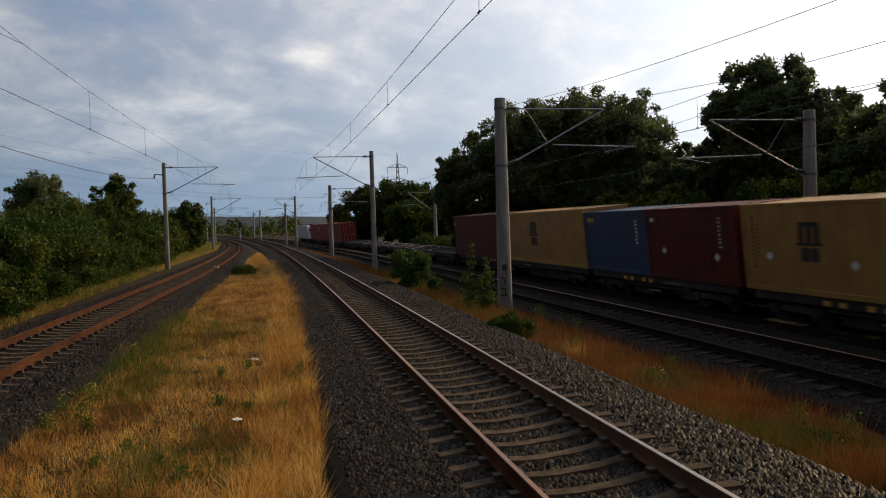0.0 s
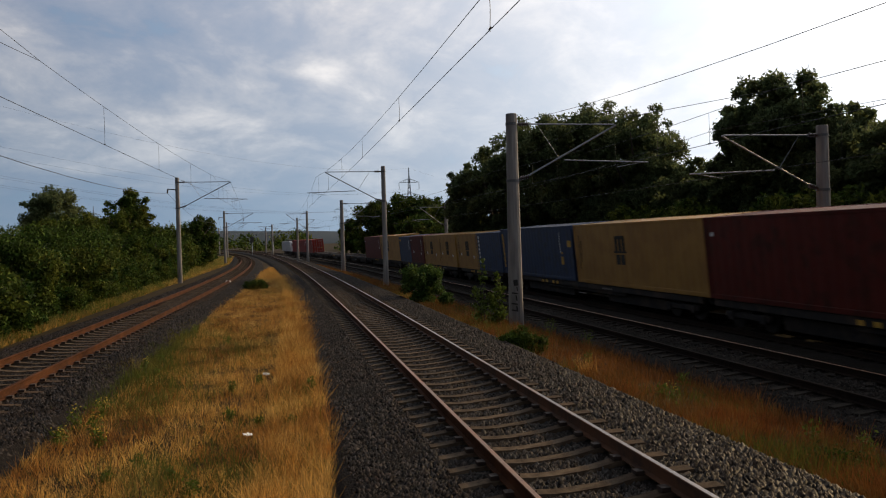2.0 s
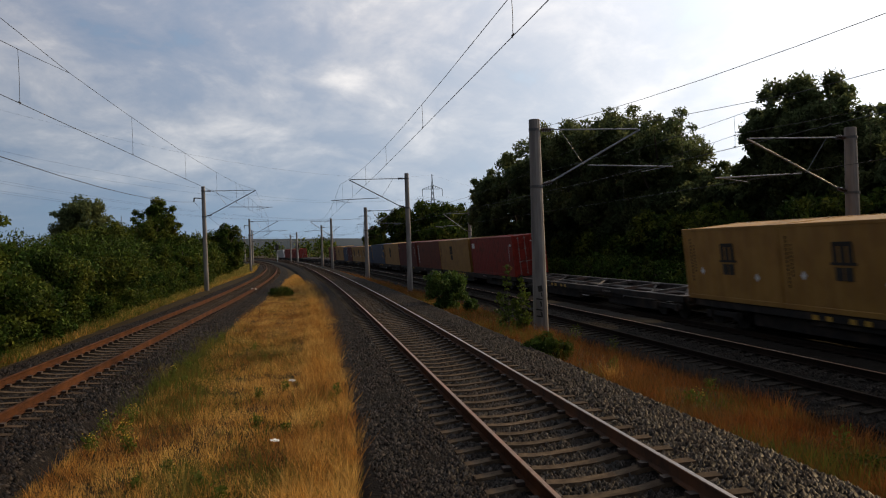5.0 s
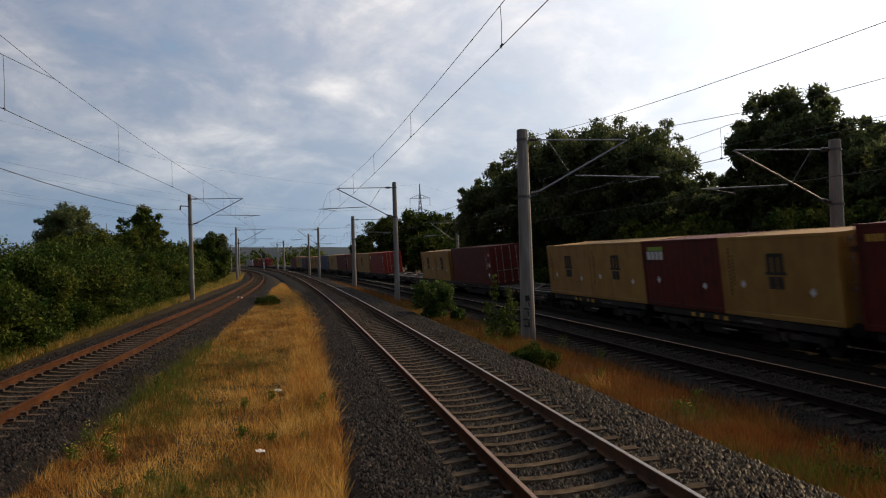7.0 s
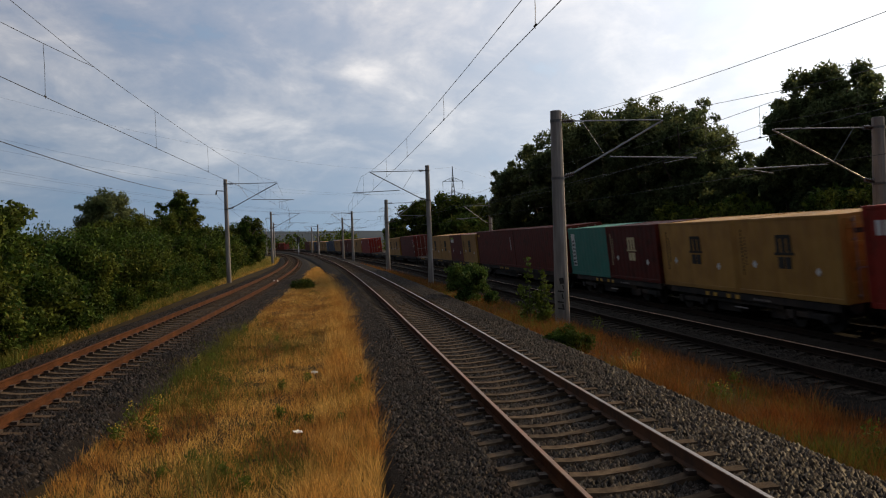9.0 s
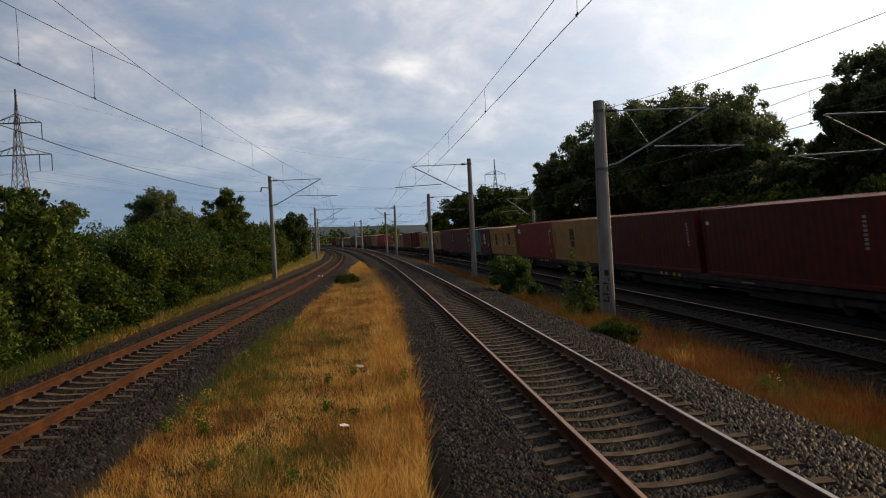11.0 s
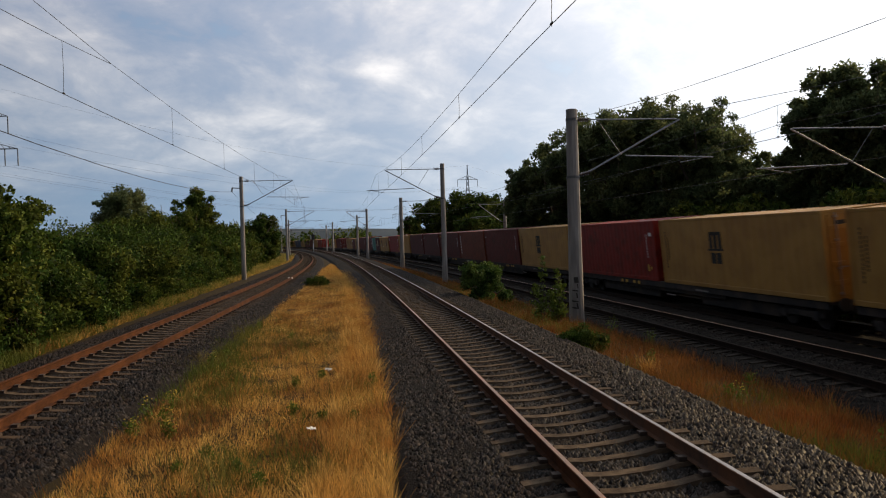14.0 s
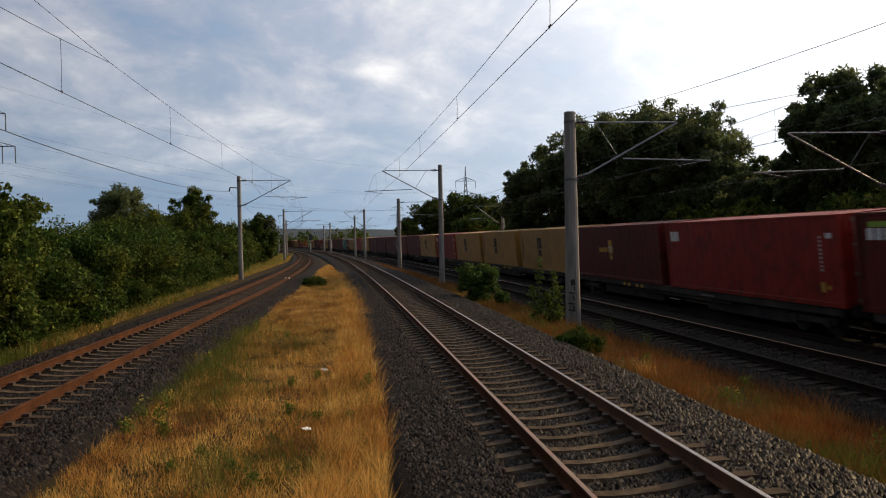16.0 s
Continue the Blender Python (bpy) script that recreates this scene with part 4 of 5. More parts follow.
# ---- plants ----
def leaf_quads(centres, radii, n, size, rng, squash=0.85, small=False):
    """n leaves over the skins of many small clumps."""
    k = rng.choice(len(centres), n, p=radii ** 2 / (radii ** 2).sum())
    d = rng.normal(size=(n, 3))
    d /= np.linalg.norm(d, axis=1)[:, None]
    p = centres[k] + d * (radii[k] * rng.uniform(0.3, 1.0, n) ** 0.7 * rng.choice([1.0, 1.0, 1.35], n))[:, None] * np.array([1, 1, squash])
    a = rng.normal(size=(n, 3)) + d * 0.4
    a /= np.linalg.norm(a, axis=1)[:, None]
    b = np.cross(a, rng.normal(size=(n, 3)))
    b /= np.linalg.norm(b, axis=1)[:, None] + 1e-9
    s = size * rng.uniform(0.55, 1.25, n)[:, None]
    if small:
        V = np.stack([p - a * s + b * s * 0.55, p - a * s - b * s * 0.55, p + a * s], 1).reshape(-1, 3)
        return V, np.arange(3 * n).reshape(n, 3)
    V = np.stack([p - a * s, p + b * s * 0.55, p + a * s, p - b * s * 0.55], 1).reshape(-1, 3)
    F = np.arange(4 * n).reshape(n, 4)
    return V, F


def clump_set(rng, n, rx, ry, rz, zc, r0, r1, hollow=0.35):
    d = rng.normal(size=(n, 3))
    d /= np.linalg.norm(d, axis=1)[:, None]
    f = rng.uniform(hollow, 1.0, n) ** 0.6
    c = d * f[:, None] * np.array([rx, ry, rz]) + np.array([0, 0, zc])
    return c, rng.uniform(r0, r1, n)


def tree(name, x, y, z_top, radius, leaves, size, mat, label, seed, z_base=-1.0, bare=0.28, category="tree", fine=1.0):
    rng = np.random.default_rng(seed)
    t = tagged(empty(name, pose(x, y, z_base)), label, category, "trees along the line")
    h = z_top - z_base
    lo = h * bare * 0.6
    zc, rz = (h + lo) / 2, (h - lo) / 2
    c, r = clump_set(rng, int((60 + radius * 8) * fine ** 2), radius * 0.92, radius * 0.92, rz * 0.92, zc, radius * 0.11 / fine, radius * 0.30 / fine)
    c[:, :2] *= np.clip(1.0 + 0.25 * (c[:, 2:] - zc) / rz, 0.8, 1.2)
    V, F = leaf_quads(c, r, leaves, size, rng, small=y > 40 or x > 15)
    if fine > 1.0:
        V2, F2 = leaf_quads(c * np.array([0.86, 0.86, 0.9]) + np.array([0, 0, zc * 0.08]), r * 0.9, leaves // 13, size * 1.8, rng, small=F.shape[1] == 3)
        V, F = np.concatenate([V, V2]), np.concatenate([F, F2 + len(V)])
    cloud_mesh("crown", V, F, mat, t)
    bm = bmesh.new()
    r0 = 0.035 * h if radius > 1.0 else 0.012 * h
    b = 0.1 if radius > 1 else 0.0
    rod(bm, (0, 0, -0.3), (b, 0, h * 0.45), r0, 9, r0 * 0.7)
    rod(bm, (b, 0, h * 0.45), (0.0, 2 * b, h * 0.85), r0 * 0.7, 7, r0 * 0.15)
    for i in range(9):
        a = rng.uniform(0, 6.28)
        z0 = h * rng.uniform(0.22, 0.6)
        l = radius * rng.uniform(0.5, 0.85)
        limb = bmesh.new() if radius < 0.5 else bm
        rod(limb, (0.05 if radius > 1 else 0.0, 0, z0), (l * math.cos(a), l * math.sin(a), z0 + h * rng.uniform(0.1, 0.28)), r0 * 0.35, 6, r0 * 0.08)
        if radius < 0.5:
            part("branch", limb, M_BARK, t)
    part("trunk", bm, M_BARK, t)
    return t


OAK = "tall dark oak in full leaf behind the freight line"
# oaks with y below 30 are unseen, added to throw shade on the tracks
for i, (x, y, zt, r) in enumerate(((18.8, 76, 10.4, 2.8), (20.3, 73, 11.7, 3.4), (22.4, 69, 13.6, 3.8), (24.2, 65, 13.8, 4.0), (25.9, 61, 14.0, 4.2), (27.3, 57, 13.0, 4.0), (27.6, 55.5, 9.2, 2.3),
                                   (29.5, 46, 10.6, 1.9), (30.1, 44, 12.4, 2.9), (31.3, 43, 12.2, 3.2), (32.1, 41, 10.4, 3.0), (31.8, 38, 8.6, 2.8), (32.5, 34, 9.4, 3.4), (28.8, 50, 7.5, 2.7),
                                   (32.5, 26, 12.0, 4.5), (31.5, 19, 12.5, 4.5), (31.5, 12, 12.5, 4.5), (31.5, 5, 12.5, 4.5), (31.5, -3, 12.0, 4.5), (31.5, -11, 12.0, 4.5), (33.0, 64, 9.5, 5.0), (29.5, 74, 9.0, 5.0))):
    tree("oak_tree", x, y, zt + (0.1 if y > 50 else 0.5), r * 1.08, 34000 if y > 30 else 7000, 0.15, M_LEAF_DARK, OAK, 10 + i, -1.0, 0.12, fine=1.35)
for i, (x, y, zt, r) in enumerate(((13.2, 150, 7.0, 2.4), (15.9, 135, 9.3, 4), (18.0, 134, 9.8, 4), (20.1, 130, 10.3, 4.2), (22.2, 128, 10.2, 4), (24.2, 126, 10.0, 4), (26.2, 120, 8.9, 3.6), (28, 118, 8.5, 4), (21, 116, 6.5, 4.0))):
    tree("oak_tree", x, y, zt, r, 9000, 0.28, M_LEAF, "dark broad-leaved tree in the far wood", 40 + i, -1.0, 0.1)
# hedge leaf, darker than oak leaf: shade below the oaks in the colour
SHRUB = "dense undergrowth shrub darkened for oak shade behind the freight line"
rng_s = np.random.default_rng(5)
for i in range(16):
    y = 20 + i * 3.6
    tree("shrub", 24.2 - y * y / 3800 + rng_s.uniform(-0.5, 1.8) + (1.5 if y < 50 else 0), y, rng_s.uniform(3.4, 5.0), rng_s.uniform(2.3, 3.0), 9000, 0.15, M_LEAF, SHRUB, 70 + i, -1.1, 0.02, "shrub")

# added dark row: hides lit ground, standing in for tree shade below the wagons
for i in range(30):
    y = 9 + i * 2.9
    tree("shrub", 21.2 - y * y / 3800 + rng_s.uniform(-0.3, 0.6), y, rng_s.uniform(0.7, 1.7), rng_s.uniform(1.6, 2.0), 3000, 0.13, M_LEAF, "added low dark shrub hiding lit ground beyond the freight line", 400 + i, -1.35, 0.0, "shrub")

HEDGE = "leafy green shrub in the hedge beside the rusty track"
rng_h = np.random.default_rng(8)
y = 17.0
while y < 150:
    x = -10.9 - 0.004 * y + rng_h.uniform(-0.6, 0.4) - (y * y / 14000 if y > 60 else 0)
    near = y < 60
    tree("shrub", x, y, rng_h.uniform(2.1, 4.5) + (0.5 if y < 30 else 0), rng_h.uniform(1.6, 2.4), 11000 if near else 7000, 0.09 if near else 0.14, M_LEAF, HEDGE, 100 + int(y * 3), -0.75, 0.0, "shrub", 0.8)
    y += rng_h.uniform(2.2, 3.2) if near else rng_h.uniform(3.2, 4.2)
y = 15.0
while y < 85:
    tree("shrub", -10.0 + rng_h.uniform(-0.35, 0.25), y, rng_h.uniform(0.2, 1.3), rng_h.uniform(0.8, 1.2), 3500, 0.075, M_LEAF, "low green shrub at the foot of the hedge", 600 + int(y * 3), -0.75, 0.0, "shrub", fine=0.8)
    y += rng_h.uniform(1.8, 3.4)
for i, (x, y, zt, r) in enumerate(((-12.6, 21.5, 5.7, 2.0), (-10.7, 24.2, 5.1, 1.5), (-11.3, 27.6, 5.3, 1.6), (-12.0, 31.2, 5.0, 1.6), (-15.0, 25, 5.6, 2.2), (-10.4, 18.5, 4.6, 1.8), (-17.5, 20, 5.0, 2.6), (-16.8, 27, 5.2, 2.8), (-16.5, 34, 4.2, 2.8), (-16.5, 42, 4.4, 2.8), (-17, 50, 4.2, 3), (-17.5, 58, 4.4, 3.0), (-18.5, 68, 4.6, 3.4), (-20, 80, 4.6, 3.6), (-22, 95, 4.6, 4), (-24, 112, 4.8, 4), (-30, 130, 5, 5), (-40, 125, 5, 5), (-26, 60, 4.2, 4))):
    tree("shrub", x, y, zt, r, 10000, 0.10, M_LEAF, "taller green shrub behind the hedge", 200 + i, -0.9, 0.0, "shrub")
tree("maple_tree", -13.3, 75, 8.0, 2.5, 26000, 0.12, M_LEAF, "rounded green tree rising over the hedge", 301, -0.8, 0.0, fine=1.4)
tree("shrub", -14.2, 71, 6.2, 3.0, 14000, 0.12, M_LEAF, "taller green shrub behind the hedge", 312, -0.8, 0.0, "shrub", 1.2)
tree("shrub", -16.2, 66, 5.6, 2.8, 12000, 0.12, M_LEAF, "taller green shrub behind the hedge", 313, -0.8, 0.0, "shrub", 1.2)
for i, (x, y, zt, r) in enumerate(((-14.8, 100, 5.6, 3.0), (-12.4, 92, 5.0, 2.2), (-17.5, 105, 6.0, 3.2), (-12.6, 126, 6.4, 3.0), (-21, 118, 6.6, 3.6))):
    tree("shrub", x, y, zt, r, 9000, 0.16, M_LEAF, "taller green shrub behind the hedge", 320 + i, -0.8, 0.0, "shrub")
tree("maple_tree", -10.3, 110, 7.0, 2.2, 9000, 0.16, M_LEAF, "small round green tree near the bend", 302, -0.8, 0.1)
tree("maple_tree", -31.4, 120, 11.6, 4.3, 26000, 0.18, M_LEAF_DARK, "dark spreading tree beyond the hedge", 303, -0.9, 0.3, fine=1.3)
tree("bush", 6.55, 36.4, 1.50, 1.0, 8000, 0.07, M_LEAF_BUSH, "green bush in the dry grass between the tracks", 305, -0.6, 0.0, "bush")
tree("bush", 7.55, 36.0, 0.10, 0.40, 1500, 0.06, M_LEAF_BUSH, "low green bush in the dry grass", 306, -0.6, 0.0, "bush")
tree("bush", 6.15, 19.6, 0.20, 0.64, 11000, 0.03, M_LEAF, "low dark green weed clump in reddish grass", 309, -0.6, 0.0, "bush")
tree("bush", -1.6, 52.0, 0.25, 0.9, 2500, 0.06, M_LEAF, "low green clump in the dry grass strip", 310, -0.45, 0.0, "bush")
for i, (x, y, zt, r) in enumerate(((6.4, 8.6, -0.34, 0.24), (6.75, 8.8, -0.26, 0.28), (7.0, 9.1, -0.28, 0.24), (6.65, 8.1, -0.32, 0.24))):
    tree("bush", x, y, zt, r, 1500, 0.026, M_LEAF, "dark green leafy weed clump beside the ballast", 330 + i, -0.75, 0.0, "bush")
tree("bush", 7.0, 9.0, -0.25, 0.5, 2500, 0.03, M_LEAF, "green weed clump beside the ballast", 311, -0.75, 0.0, "bush")


def sapling(x, y, z_top, spread, stems, seed, z_base=-0.65):
    """A thin young tree: a few wavering stems, each with tiers of drooping leaves."""
    rng = np.random.default_rng(seed)
    t = tagged(empty("sapling", pose(x, y, z_base)), "thin leafy sapling at the foot of a mast", "sapling", "saplings by the mast")
    h = z_top - z_base
    C, R = [], []
    for i in range(stems):
        a, top = rng.uniform(0, 6.28), h * (1.0 if i == 0 else rng.uniform(0.5, 0.85))
        tip = np.array([spread * 0.6 * math.cos(a) * (0.3 if i == 0 else 1), spread * 0.6 * math.sin(a) * (0.3 if i == 0 else 1), top])
        mid = tip * np.array([0.4, 0.4, 0.5]) + rng.normal(0, 0.04, 3)
        bm = rod(bmesh.new(), (0, 0, -0.1), mid, 0.014, 6, 0.010)
        part("stem", rod(bm, mid, tip, 0.010, 6, 0.004), M_BARK, t)
        for f in np.arange(0.22, 1.01, 0.085):
            p = mid * min(1, f * 2) if f < 0.5 else mid + (tip - mid) * (f * 2 - 1)
            for k in range(2):
                b = rng.uniform(0, 6.28)
                reach = spread * rng.uniform(0.25, 0.75) * (1.15 - f)
                C.append(p + np.array([reach * math.cos(b), reach * math.sin(b), 0.03]))
                R.append(rng.uniform(0.07, 0.14))
    V, F = leaf_quads(np.array(C), np.array(R), 13 * len(C), 0.062, rng, 0.7)
    cloud_mesh("leaves", V, F, M_LEAF_BRIGHT, t)


sapling(7.05, 27.1, 1.80, 0.50, 3, 308)
sapling(7.66, 27.2, 1.28, 0.48, 4, 307)


def grass(name, mat, n, place, h0, h1, width, label, seed, lean=0.38):
    """Thin pointed blades; place(rng, n) gives their feet."""
    rng = np.random.default_rng(seed)
    xy = place(rng, n)
    n = len(xy)
    z = np.array([ground_height(x, y) for x, y in xy]) + 0.0
    foot = np.column_stack([xy, z - 0.03])
    a = rng.uniform(0, 6.283, n)
    side = np.column_stack([np.cos(a), np.sin(a), np.zeros(n)]) * (width * rng.uniform(0.6, 1.4, n))[:, None]
    lump = np.array([noise.noise(Vector((x * 1.5, y * 1.1, seed))) for x, y in xy])
    tuft = np.array([noise.noise(Vector((x * 5.5, y * 4.0, seed + 20))) for x, y in xy])
    h = rng.uniform(h0, h1, n) * np.clip(1.0 + 0.8 * lump + 0.9 * tuft, 0.25, 1.8)
    lie = np.array([(noise.noise(Vector((x * 0.9, y * 0.7, seed + 40))), noise.noise(Vector((x * 0.9, y * 0.7, seed + 80)))) for x, y in xy])
    tilt = rng.normal(0, lean, (n, 2)) + lie * 0.3
    tip = foot + np.column_stack([tilt * h[:, None], h])
    V = np.stack([foot - side * 1.25, foot + side * 1.25, tip], 1).reshape(-1, 3)
    F = np.arange(3 * n).reshape(n, 3)
    return tagged(cloud_mesh(name, V, F, mat), label, "grass", kind="stuff")


def strip(s0, s1, left, right, power=1.6, patch=None):
    def place(rng, n):
        s = s0 + (s1 - s0) * rng.random(n) ** power
        l, r = left(s), right(s)
        x = l + (r - l) * rng.random(n)
        if patch:
            keep = np.array([noise.noise(Vector((a * 0.55, b * 0.4, patch))) for a, b in zip(x, s)]) > rng.uniform(-0.8 if patch > 20 else 0.0, 0.35, n)
            x, s = x[keep], s[keep]
        return np.column_stack([x, s])
    return place


mid_l = lambda s: np.interp(s, [4, 13, 16, 20.6, 27, 37, 53, 82, 100], [-3.6, -3.55, -3.25, -2.95, -2.85, -3.0, -2.8, -1.95, -1.2])
mid_r = lambda s: np.interp(s, [4, 9, 12, 22, 33, 49, 66, 89, 100], [0.3, 0.42, 0.66, 0.76, 1.02, 1.02, 0.7, -0.5, -1.1])
grass("dry_grass", M_STRAW, 210000, strip(5, 98, mid_l, mid_r, 2.0), 0.05, 0.20, 0.0038, "straw-yellow dry grass strip between two tracks", 1)
grass("dry_grass", M_STRAW, 26000, strip(5, 70, lambda s: mid_r(s) - 0.9, lambda s: mid_r(s) + 0.08, 1.8), 0.18, 0.42, 0.0042, "tall straw-yellow grass along the ballast edge", 2, 0.45)
grass("reddish_grass", M_RUSTGRASS, 45000, strip(5, 45, mid_l, mid_r, 2.0, 3.0), 0.08, 0.30, 0.0042, "reddish dry grass patches in the straw-coloured strip", 3)
grass("green_grass", M_GREENGRASS, 40000, strip(5, 80, mid_l, mid_r, 1.8, 9.0), 0.06, 0.24, 0.005, "green weed patches in the dry strip", 4)
right_l = lambda s: np.interp(s, [5, 9.3, 11.4, 14.3, 18.2, 30, 50, 110], [5.3, 5.5, 5.75, 6.05, 6.2, 6.1, 5.8, 3.6])
right_r = lambda s: np.interp(s, [5, 10, 14, 20, 27, 45, 65, 110], [7.9, 8.4, 8.8, 9.0, 9.1, 8.5, 7.7, 5.0])
grass("reddish_grass", M_RUSTGRASS, 110000, strip(7, 110, right_l, right_r, 2.0, 21.0), 0.08, 0.36, 0.0045, "rust-red dry grass between the tracks", 5)
grass("green_grass", M_GREENGRASS, 40000, strip(7, 100, right_l, right_r, 1.8, 5.0), 0.06, 0.26, 0.006, "green weeds among the rust-red grass", 6)
grass("dry_grass", M_STRAW, 130, lambda rng, n: rng.normal((6.6, 16.4), (0.09, 0.12), (n, 2)), 0.25, 0.6, 0.0035, "pale tuft of tall dry grass", 7)
for i, (x, y, sx, sy, n) in enumerate(((-3.0, 19.6, 0.45, 1.7, 5200), (-2.6, 15.6, 0.5, 1.2, 2600), (-3.2, 25.5, 0.4, 2.0, 3000), (-1.2, 10.3, 0.6, 0.7, 2200), (-1.4, 23.0, 0.7, 2.5, 2600), (0.2, 14.6, 0.25, 1.0, 900), (7.0, 8.8, 0.6, 0.7, 3500), (7.3, 26.5, 0.7, 2.0, 3500), (7.2, 40.0, 0.8, 5.0, 4500))):
    grass("green_grass", M_GREENGRASS, n, lambda rng, m: rng.normal((x, y), (sx, sy), (m, 2)), 0.10, 0.30, 0.005, "patch of fresh green grass among the dry blades", 30 + i)
verge_l = lambda s: np.interp(s, [10, 30, 60, 120, 200], [-12, -11.6, -11.5, -12, -26])
verge_r = lambda s: np.interp(s, [10, 30, 60, 120, 200], [-8.75, -8.7, -8.3, -7.5, -10.8])
grass("green_grass", M_GREENGRASS, 60000, strip(12, 62, verge_l, verge_r, 1.3), 0.10, 0.40, 0.009, "green verge below the hedge", 8)
grass("green_grass", M_VERGE, 60000, strip(42, 200, verge_l, verge_r, 1.4), 0.10, 0.40, 0.011, "sunlit green and straw-coloured verge near the bend", 10)
grass("dry_grass", M_STRAW, 12000, strip(24, 190, lambda s: verge_r(s) - 0.5, verge_r, 1.2), 0.08, 0.3, 0.009, "straw-yellow grass edging the rusty track", 9)



def weed(x, y, h, flowers, label, seed):
    """A branching weed: stalks, small leaves and, on some, yellow flower heads."""
    rng = np.random.default_rng(seed)
    z = ground_height(x, y)
    t = tagged(empty("weed", pose(x, y, z - 0.02)), label, "weed", "weeds in the grass")
    tips = []
    for i in range(5):
        a, l = rng.uniform(0, 6.28), rng.uniform(0.7, 1.0) * h
        tip = (0.22 * h * math.cos(a), 0.22 * h * math.sin(a), l)
        part("stalk", rod(bmesh.new(), (0, 0, 0), tip, 0.005, 5, 0.003), M_LEAF_BRIGHT, t)
        tips.append(tip)
    c = np.array([[q[0] * f, q[1] * f, q[2] * f] for q in tips for f in (0.3, 0.55, 0.8)])
    V, F = leaf_quads(c, np.full(len(c), 0.11 * h / 0.5 + 0.02), 110, 0.030, rng)
    cloud_mesh("leaves", V, F, M_LEAF_BRIGHT, t)
    if flowers:
        for q in tips:
            for k in range(2):
                bm = bmesh.new()
                bmesh.ops.create_icosphere(bm, subdivisions=1, radius=0.012, matrix=Matrix.Translation((q[0] + rng.uniform(-0.05, 0.05), q[1] + rng.uniform(-0.05, 0.05), q[2] + 0.02 - 0.05 * k)) @ Matrix.Diagonal((1, 1, 0.5, 1)))
                part("flower_head", bm, M_FLOWER, t)


for i, (x, y, h, fl) in enumerate(((-3.25, 13.6, 0.75, 1), (-3.05, 14.2, 0.7, 1), (-2.9, 13.2, 0.65, 1), (-3.3, 12.6, 0.6, 1), (-2.7, 12.4, 0.5, 1), (-3.2, 19.5, 0.6, 1), (-3.0, 20.8, 0.5, 0), (-2.8, 18.6, 0.45, 0), (-0.9, 13.6, 0.45, 1), (-1.9, 11.0, 0.4, 0),
                                   (-1.4, 10.2, 0.4, 0), (-1.1, 9.6, 0.45, 0), (-2.2, 10.4, 0.4, 0), (-0.4, 13.0, 0.35, 1), (-1.0, 16.2, 0.5, 0), (-0.5, 16.9, 0.4, 1), (0.5, 15.6, 0.6, 0), (0.1, 12.8, 0.45, 0), (-1.6, 24.0, 0.5, 0), (-2.8, 27.0, 0.6, 0),
                                   (6.9, 13.0, 0.6, 1), (7.0, 13.6, 0.5, 0), (8.6, 24.5, 0.9, 0), (8.9, 22.0, 0.8, 0), (7.6, 10.2, 0.6, 0), (8.0, 9.6, 0.6, 0), (7.3, 18.0, 0.5, 0), (8.2, 15.0, 0.5, 0))):
    weed(x, y, h * (0.62 if x < 5 else 0.8), fl, "tall weed with small yellow flowers in dry grass" if fl else "green leafy weed standing in dry grass", 500 + i)
tree("dead_shrub", -9.9, 26.2, 1.15, 0.48, 380, 0.06, M_RUSTGRASS, "rust-brown withered shrub at the foot of the hedge", 560, -0.6, 0.0, "shrub")
for i, (x, y) in enumerate(((-0.36, 17.3), (-0.53, 11.9))):
    bm = bmesh.new()
    bmesh.ops.create_grid(bm, x_segments=5, y_segments=4, size=0.5)
    for v in bm.verts:
        v.co = Vector((v.co.x * 0.14, v.co.y * 0.08, 0.05 * noise.noise(v.co * 4 + Vector((i * 7, 0, 0)))))
    o = part("paper_scrap", bm, M_PAPER)
    md = o.modifiers.new("thickness", "SOLIDIFY")
    md.thickness = 0.004
    o.matrix_basis = pose(x, y, -0.2, 14, 8, 30 * i - 12)
    tagged(o, "crumpled white paper scrap lying in dry grass", "litter")


bm = boxes(bmesh.new(), [(-0.16, 0.16, -0.22, 0.22, -0.1, 0.12)], 0.04)
o = part("marker_stone", bm, M_PAPER)
o.matrix_basis = pose(-3.75, 58.6, -0.13, 0, 0, 12)
tagged(o, "small whitewashed concrete marker beside the rusty rails", "marker stone")


def signal(x, y, h):
    t = tagged(empty("railway_signal", pose(x, y, -0.6)), "slim railway signal with a dark lamp board", "signal", "signals at the bend")
    part("post", rod(bmesh.new(), (0, 0, 0), (0, 0, h), 0.09, 8), M_GALV, t)
    board = part("lamp_board", boxes(bmesh.new(), [(-0.45, 0.45, -0.08, 0.08, h - 1.5, h)], 0.05), M_BLACKMARK, t)
    for z in (0.35, 1.1):
        part("lens", rod(bmesh.new(), (0, -0.14, h - z), (0, -0.06, h - z), 0.12, 10), M_GLASS, board)
    part("mast_sign", boxes(bmesh.new(), [(-0.12, 0.12, -0.13, -0.10, 1.0, 2.6)]), M_WHITEMARK, t)


signal(-7.3, 214, 5.0)
signal(-2.0, 232, 5.0)


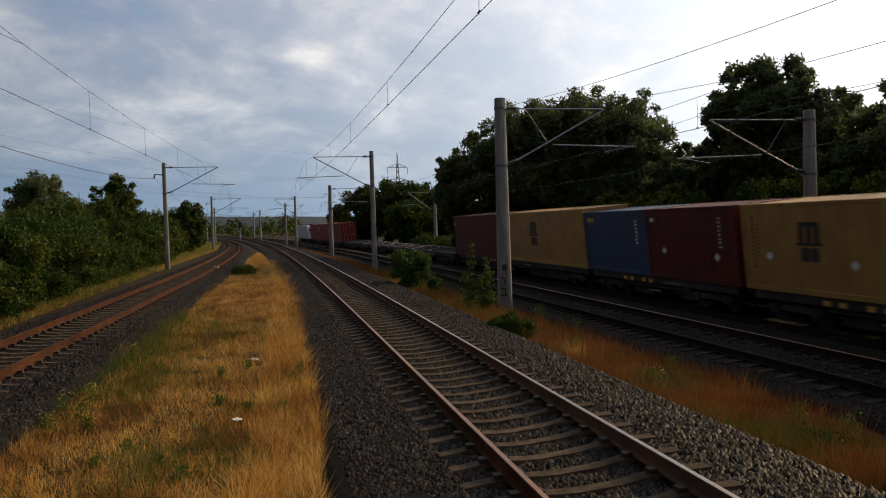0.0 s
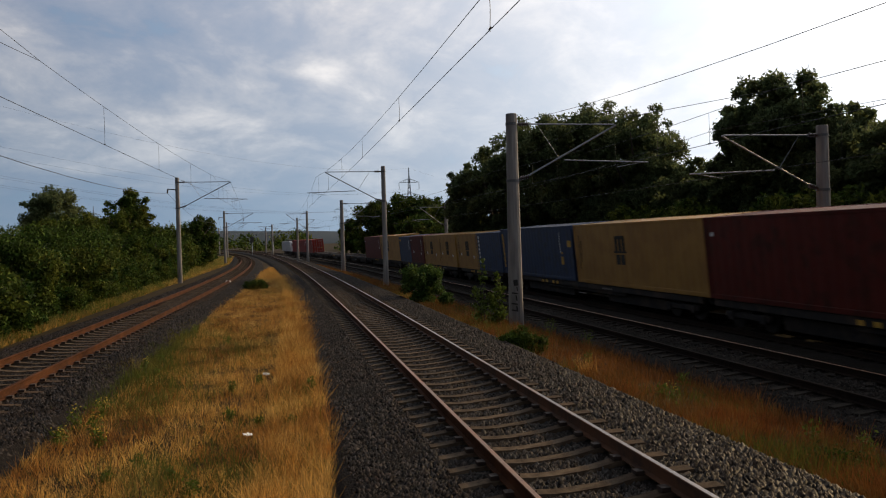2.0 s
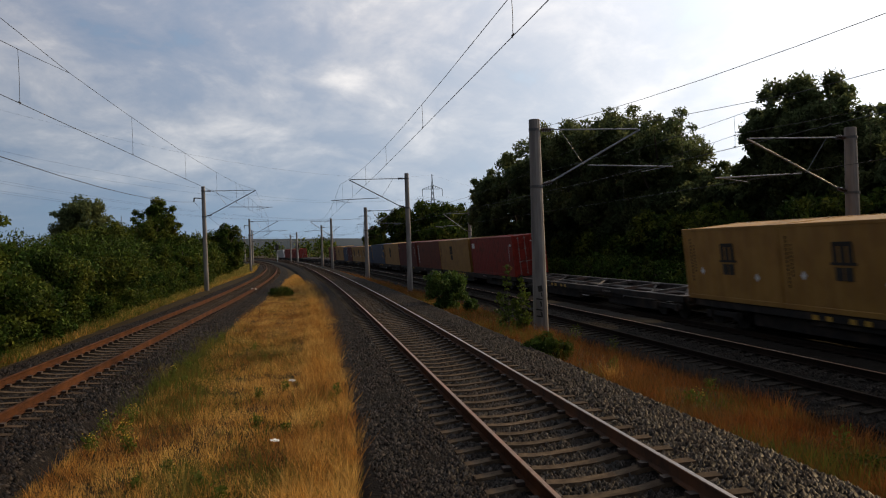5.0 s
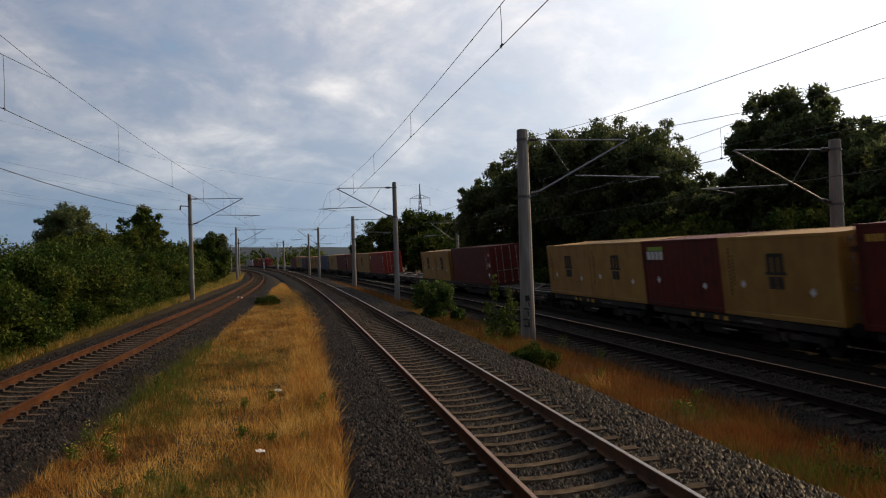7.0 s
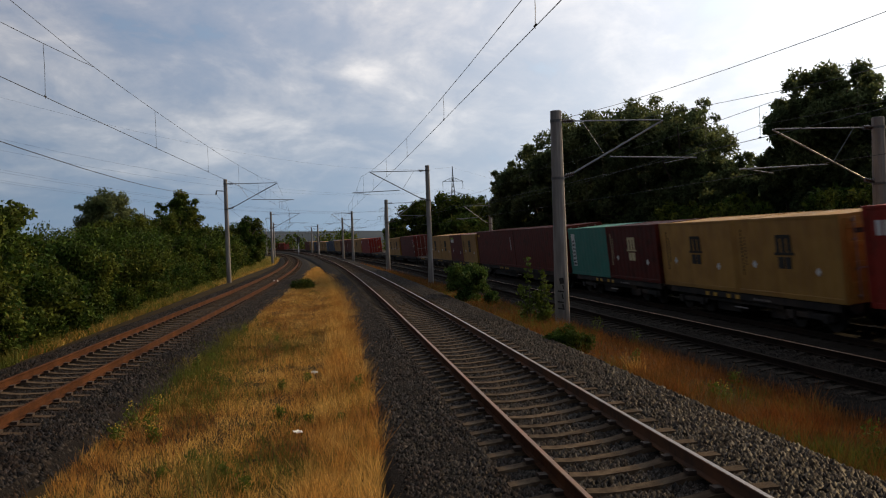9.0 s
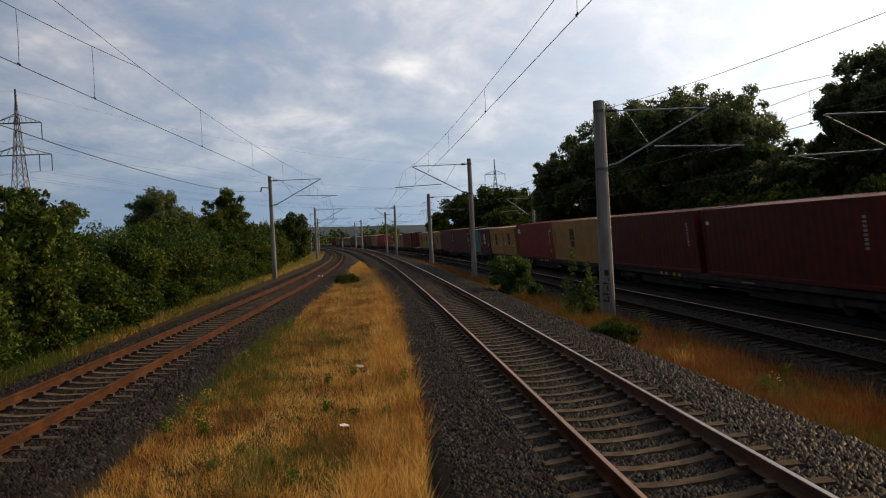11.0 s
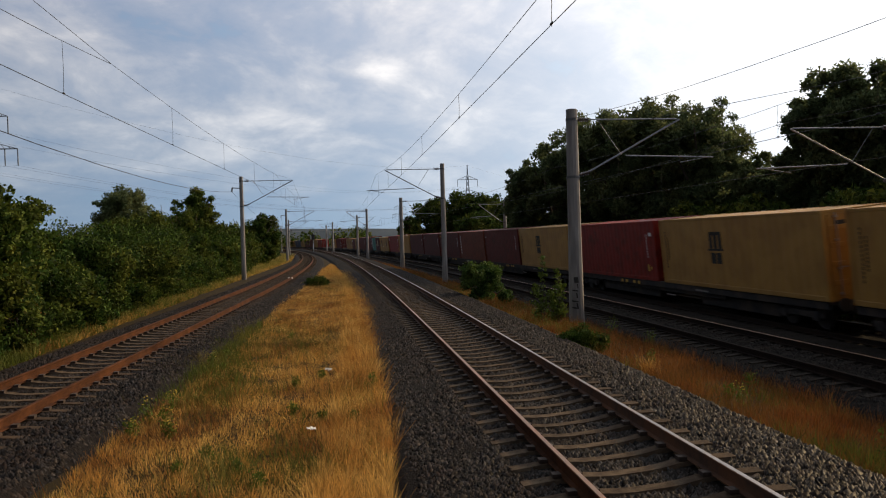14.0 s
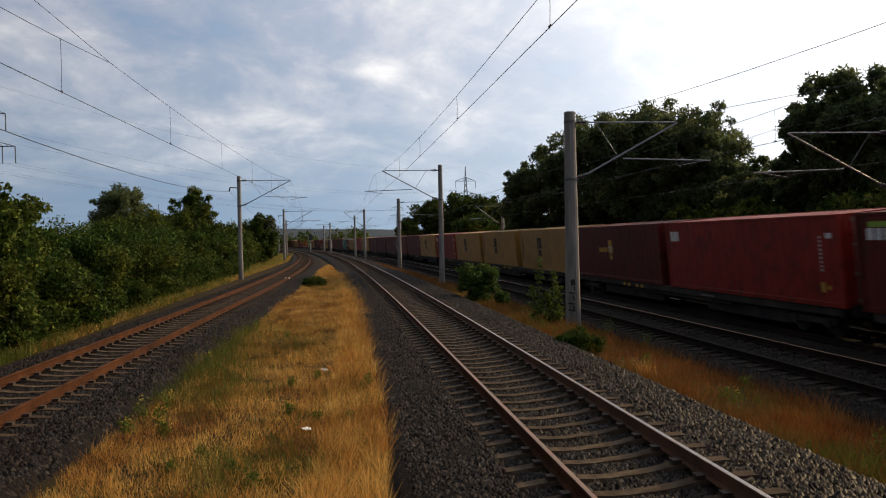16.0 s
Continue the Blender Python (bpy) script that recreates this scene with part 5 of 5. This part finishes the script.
# ---- far things ----
def pylon(x, y, z_top, label):
    t = tagged(empty("electricity_pylon", pose(x, y, -1)), label, "pylon", "pylons beyond the line")
    h = z_top + 1
    bm = bmesh.new()
    w = lambda z: max(0.12, 3.4 * (1 - z / h) ** 1.15)
    lv = [h * (1 - (1 - i / 14) ** 1.0) for i in range(15)]
    for z0, z1 in zip(lv, lv[1:]):
        a, b = w(z0), w(z1)
        q0, q1 = [(-a, -a, z0), (a, -a, z0), (a, a, z0), (-a, a, z0)], [(-b, -b, z1), (b, -b, z1), (b, b, z1), (-b, b, z1)]
        for i in range(4):
            rod(bm, q0[i], q1[i], 0.16, 4)
            rod(bm, q0[i], q1[(i + 1) % 4], 0.09, 4)
            rod(bm, q0[(i + 1) % 4], q1[i], 0.09, 4)
    part("tower", bm, M_LATTICE, t)
    for z, l in ((h * 0.63, 8.8), (h * 0.81, 6.5)):
        bm = bmesh.new()
        for s in (-1, 1):
            for yy in (-0.7, 0.7):
                rod(bm, (0, yy, z), (s * l, 0, z), 0.12, 4)
                rod(bm, (0, yy, z + 2.6), (s * l, 0, z), 0.1, 4)
        arm = part("cross_arm", bm, M_LATTICE, t)
        for s in (-1, 1):
            for f in (0.2, 0.4, 0.6, 0.8):
                part("brace", rod(bmesh.new(), (s * l * f, 0.7 * (1 - f), z), (s * l * (f - 0.1), 0.7 * (1.1 - f), z + 2.6 * (1 - f + 0.1)), 0.08, 4), M_LATTICE, arm)
        for s in (-1, 1):
            for f in ((1.0, 0.62) if l > 8 else (1.0,)):
                part("insulator_string", rod(bmesh.new(), (s * l * f, 0, z), (s * l * f, 0, z - 4.6), 0.16, 6), M_LATTICE, arm)
    return t


pylon(-96.3, 230, 48.9, "tall grey lattice electricity pylon beyond the hedge")
pylon(82.3, 500, 48.8, "distant grey lattice electricity pylon behind the wood")
pylon(68.4, 900, 48.3, "far grey lattice electricity pylon on the plain")
pylon(-195.3, 900, 47.3, "far grey lattice electricity pylon on the plain")
LINES = tagged(empty("power_line"), "thin power cables strung between the pylons", "cable")
for z, dx in ((25.8, -8.8), (25.8, 8.8), (25.8, -5.4), (25.8, 5.4), (34.8, -6.5), (34.8, 6.5), (48.4, 0)):
    for (x0, y0), (x1, y1) in (((-330, 60), (-96.3, 230)), ((-96.3, 230), (82.3, 500)), ((82.3, 500), (320, 800))):
        wire(LINES, [(x0 + dx + (x1 - x0) * f, y0 + (y1 - y0) * f, z - 9 * 4 * f * (1 - f)) for f in np.linspace(0, 1, 15)], 0.02, "cable")


def hills():
    V, F = [], []
    n = 90
    for i in range(n + 1):
        a = radians(-70 + 140 * i / n)
        h = 26 + 16 * noise.noise(Vector((i * 0.09, 0, 0))) + 5 * noise.noise(Vector((i * 0.4, 3, 0)))
        V += [(1500 * math.sin(a), 1500 * math.cos(a), -2), (1560 * math.sin(a), 1560 * math.cos(a), h), (1900 * math.sin(a), 1900 * math.cos(a), -2)]
    for i in range(n):
        k = 3 * i
        F += [(k, k + 3, k + 4, k + 1), (k + 1, k + 4, k + 5, k + 2)]
    tagged(solid("backdrop", V, F, M_HILL, smooth=True), "wooded hills on the horizon, coloured with blue haze", "hills", kind="structure")


hills()


def far_woods():
    rng = np.random.default_rng(77)
    C, R = [], []
    for i in range(420):
        a = radians(rng.uniform(-62, 62))
        d = rng.uniform(290, 520)
        C.append((d * math.sin(a), d * math.cos(a), rng.uniform(-0.5, 5.0)))
        R.append(rng.uniform(2.4, 4.6))
    V, F = leaf_quads(np.array(C), np.array(R), 60000, 0.7, rng)
    tagged(cloud_mesh("far_woods", V, F, M_LEAF), "distant belt of dark trees along the plain", "woods", kind="stuff")


far_woods()


def motions():
    for ob, u, z in TRAIN:
        rows = []
        for k in range(17):
            x, y, a = line_train(u + SPEED * k, 0.12)
            rows.append((float(k), pose(x, y, z + 0.06, 0, -CANT, math.degrees(a))))
        walk(ob, rows)


motions()
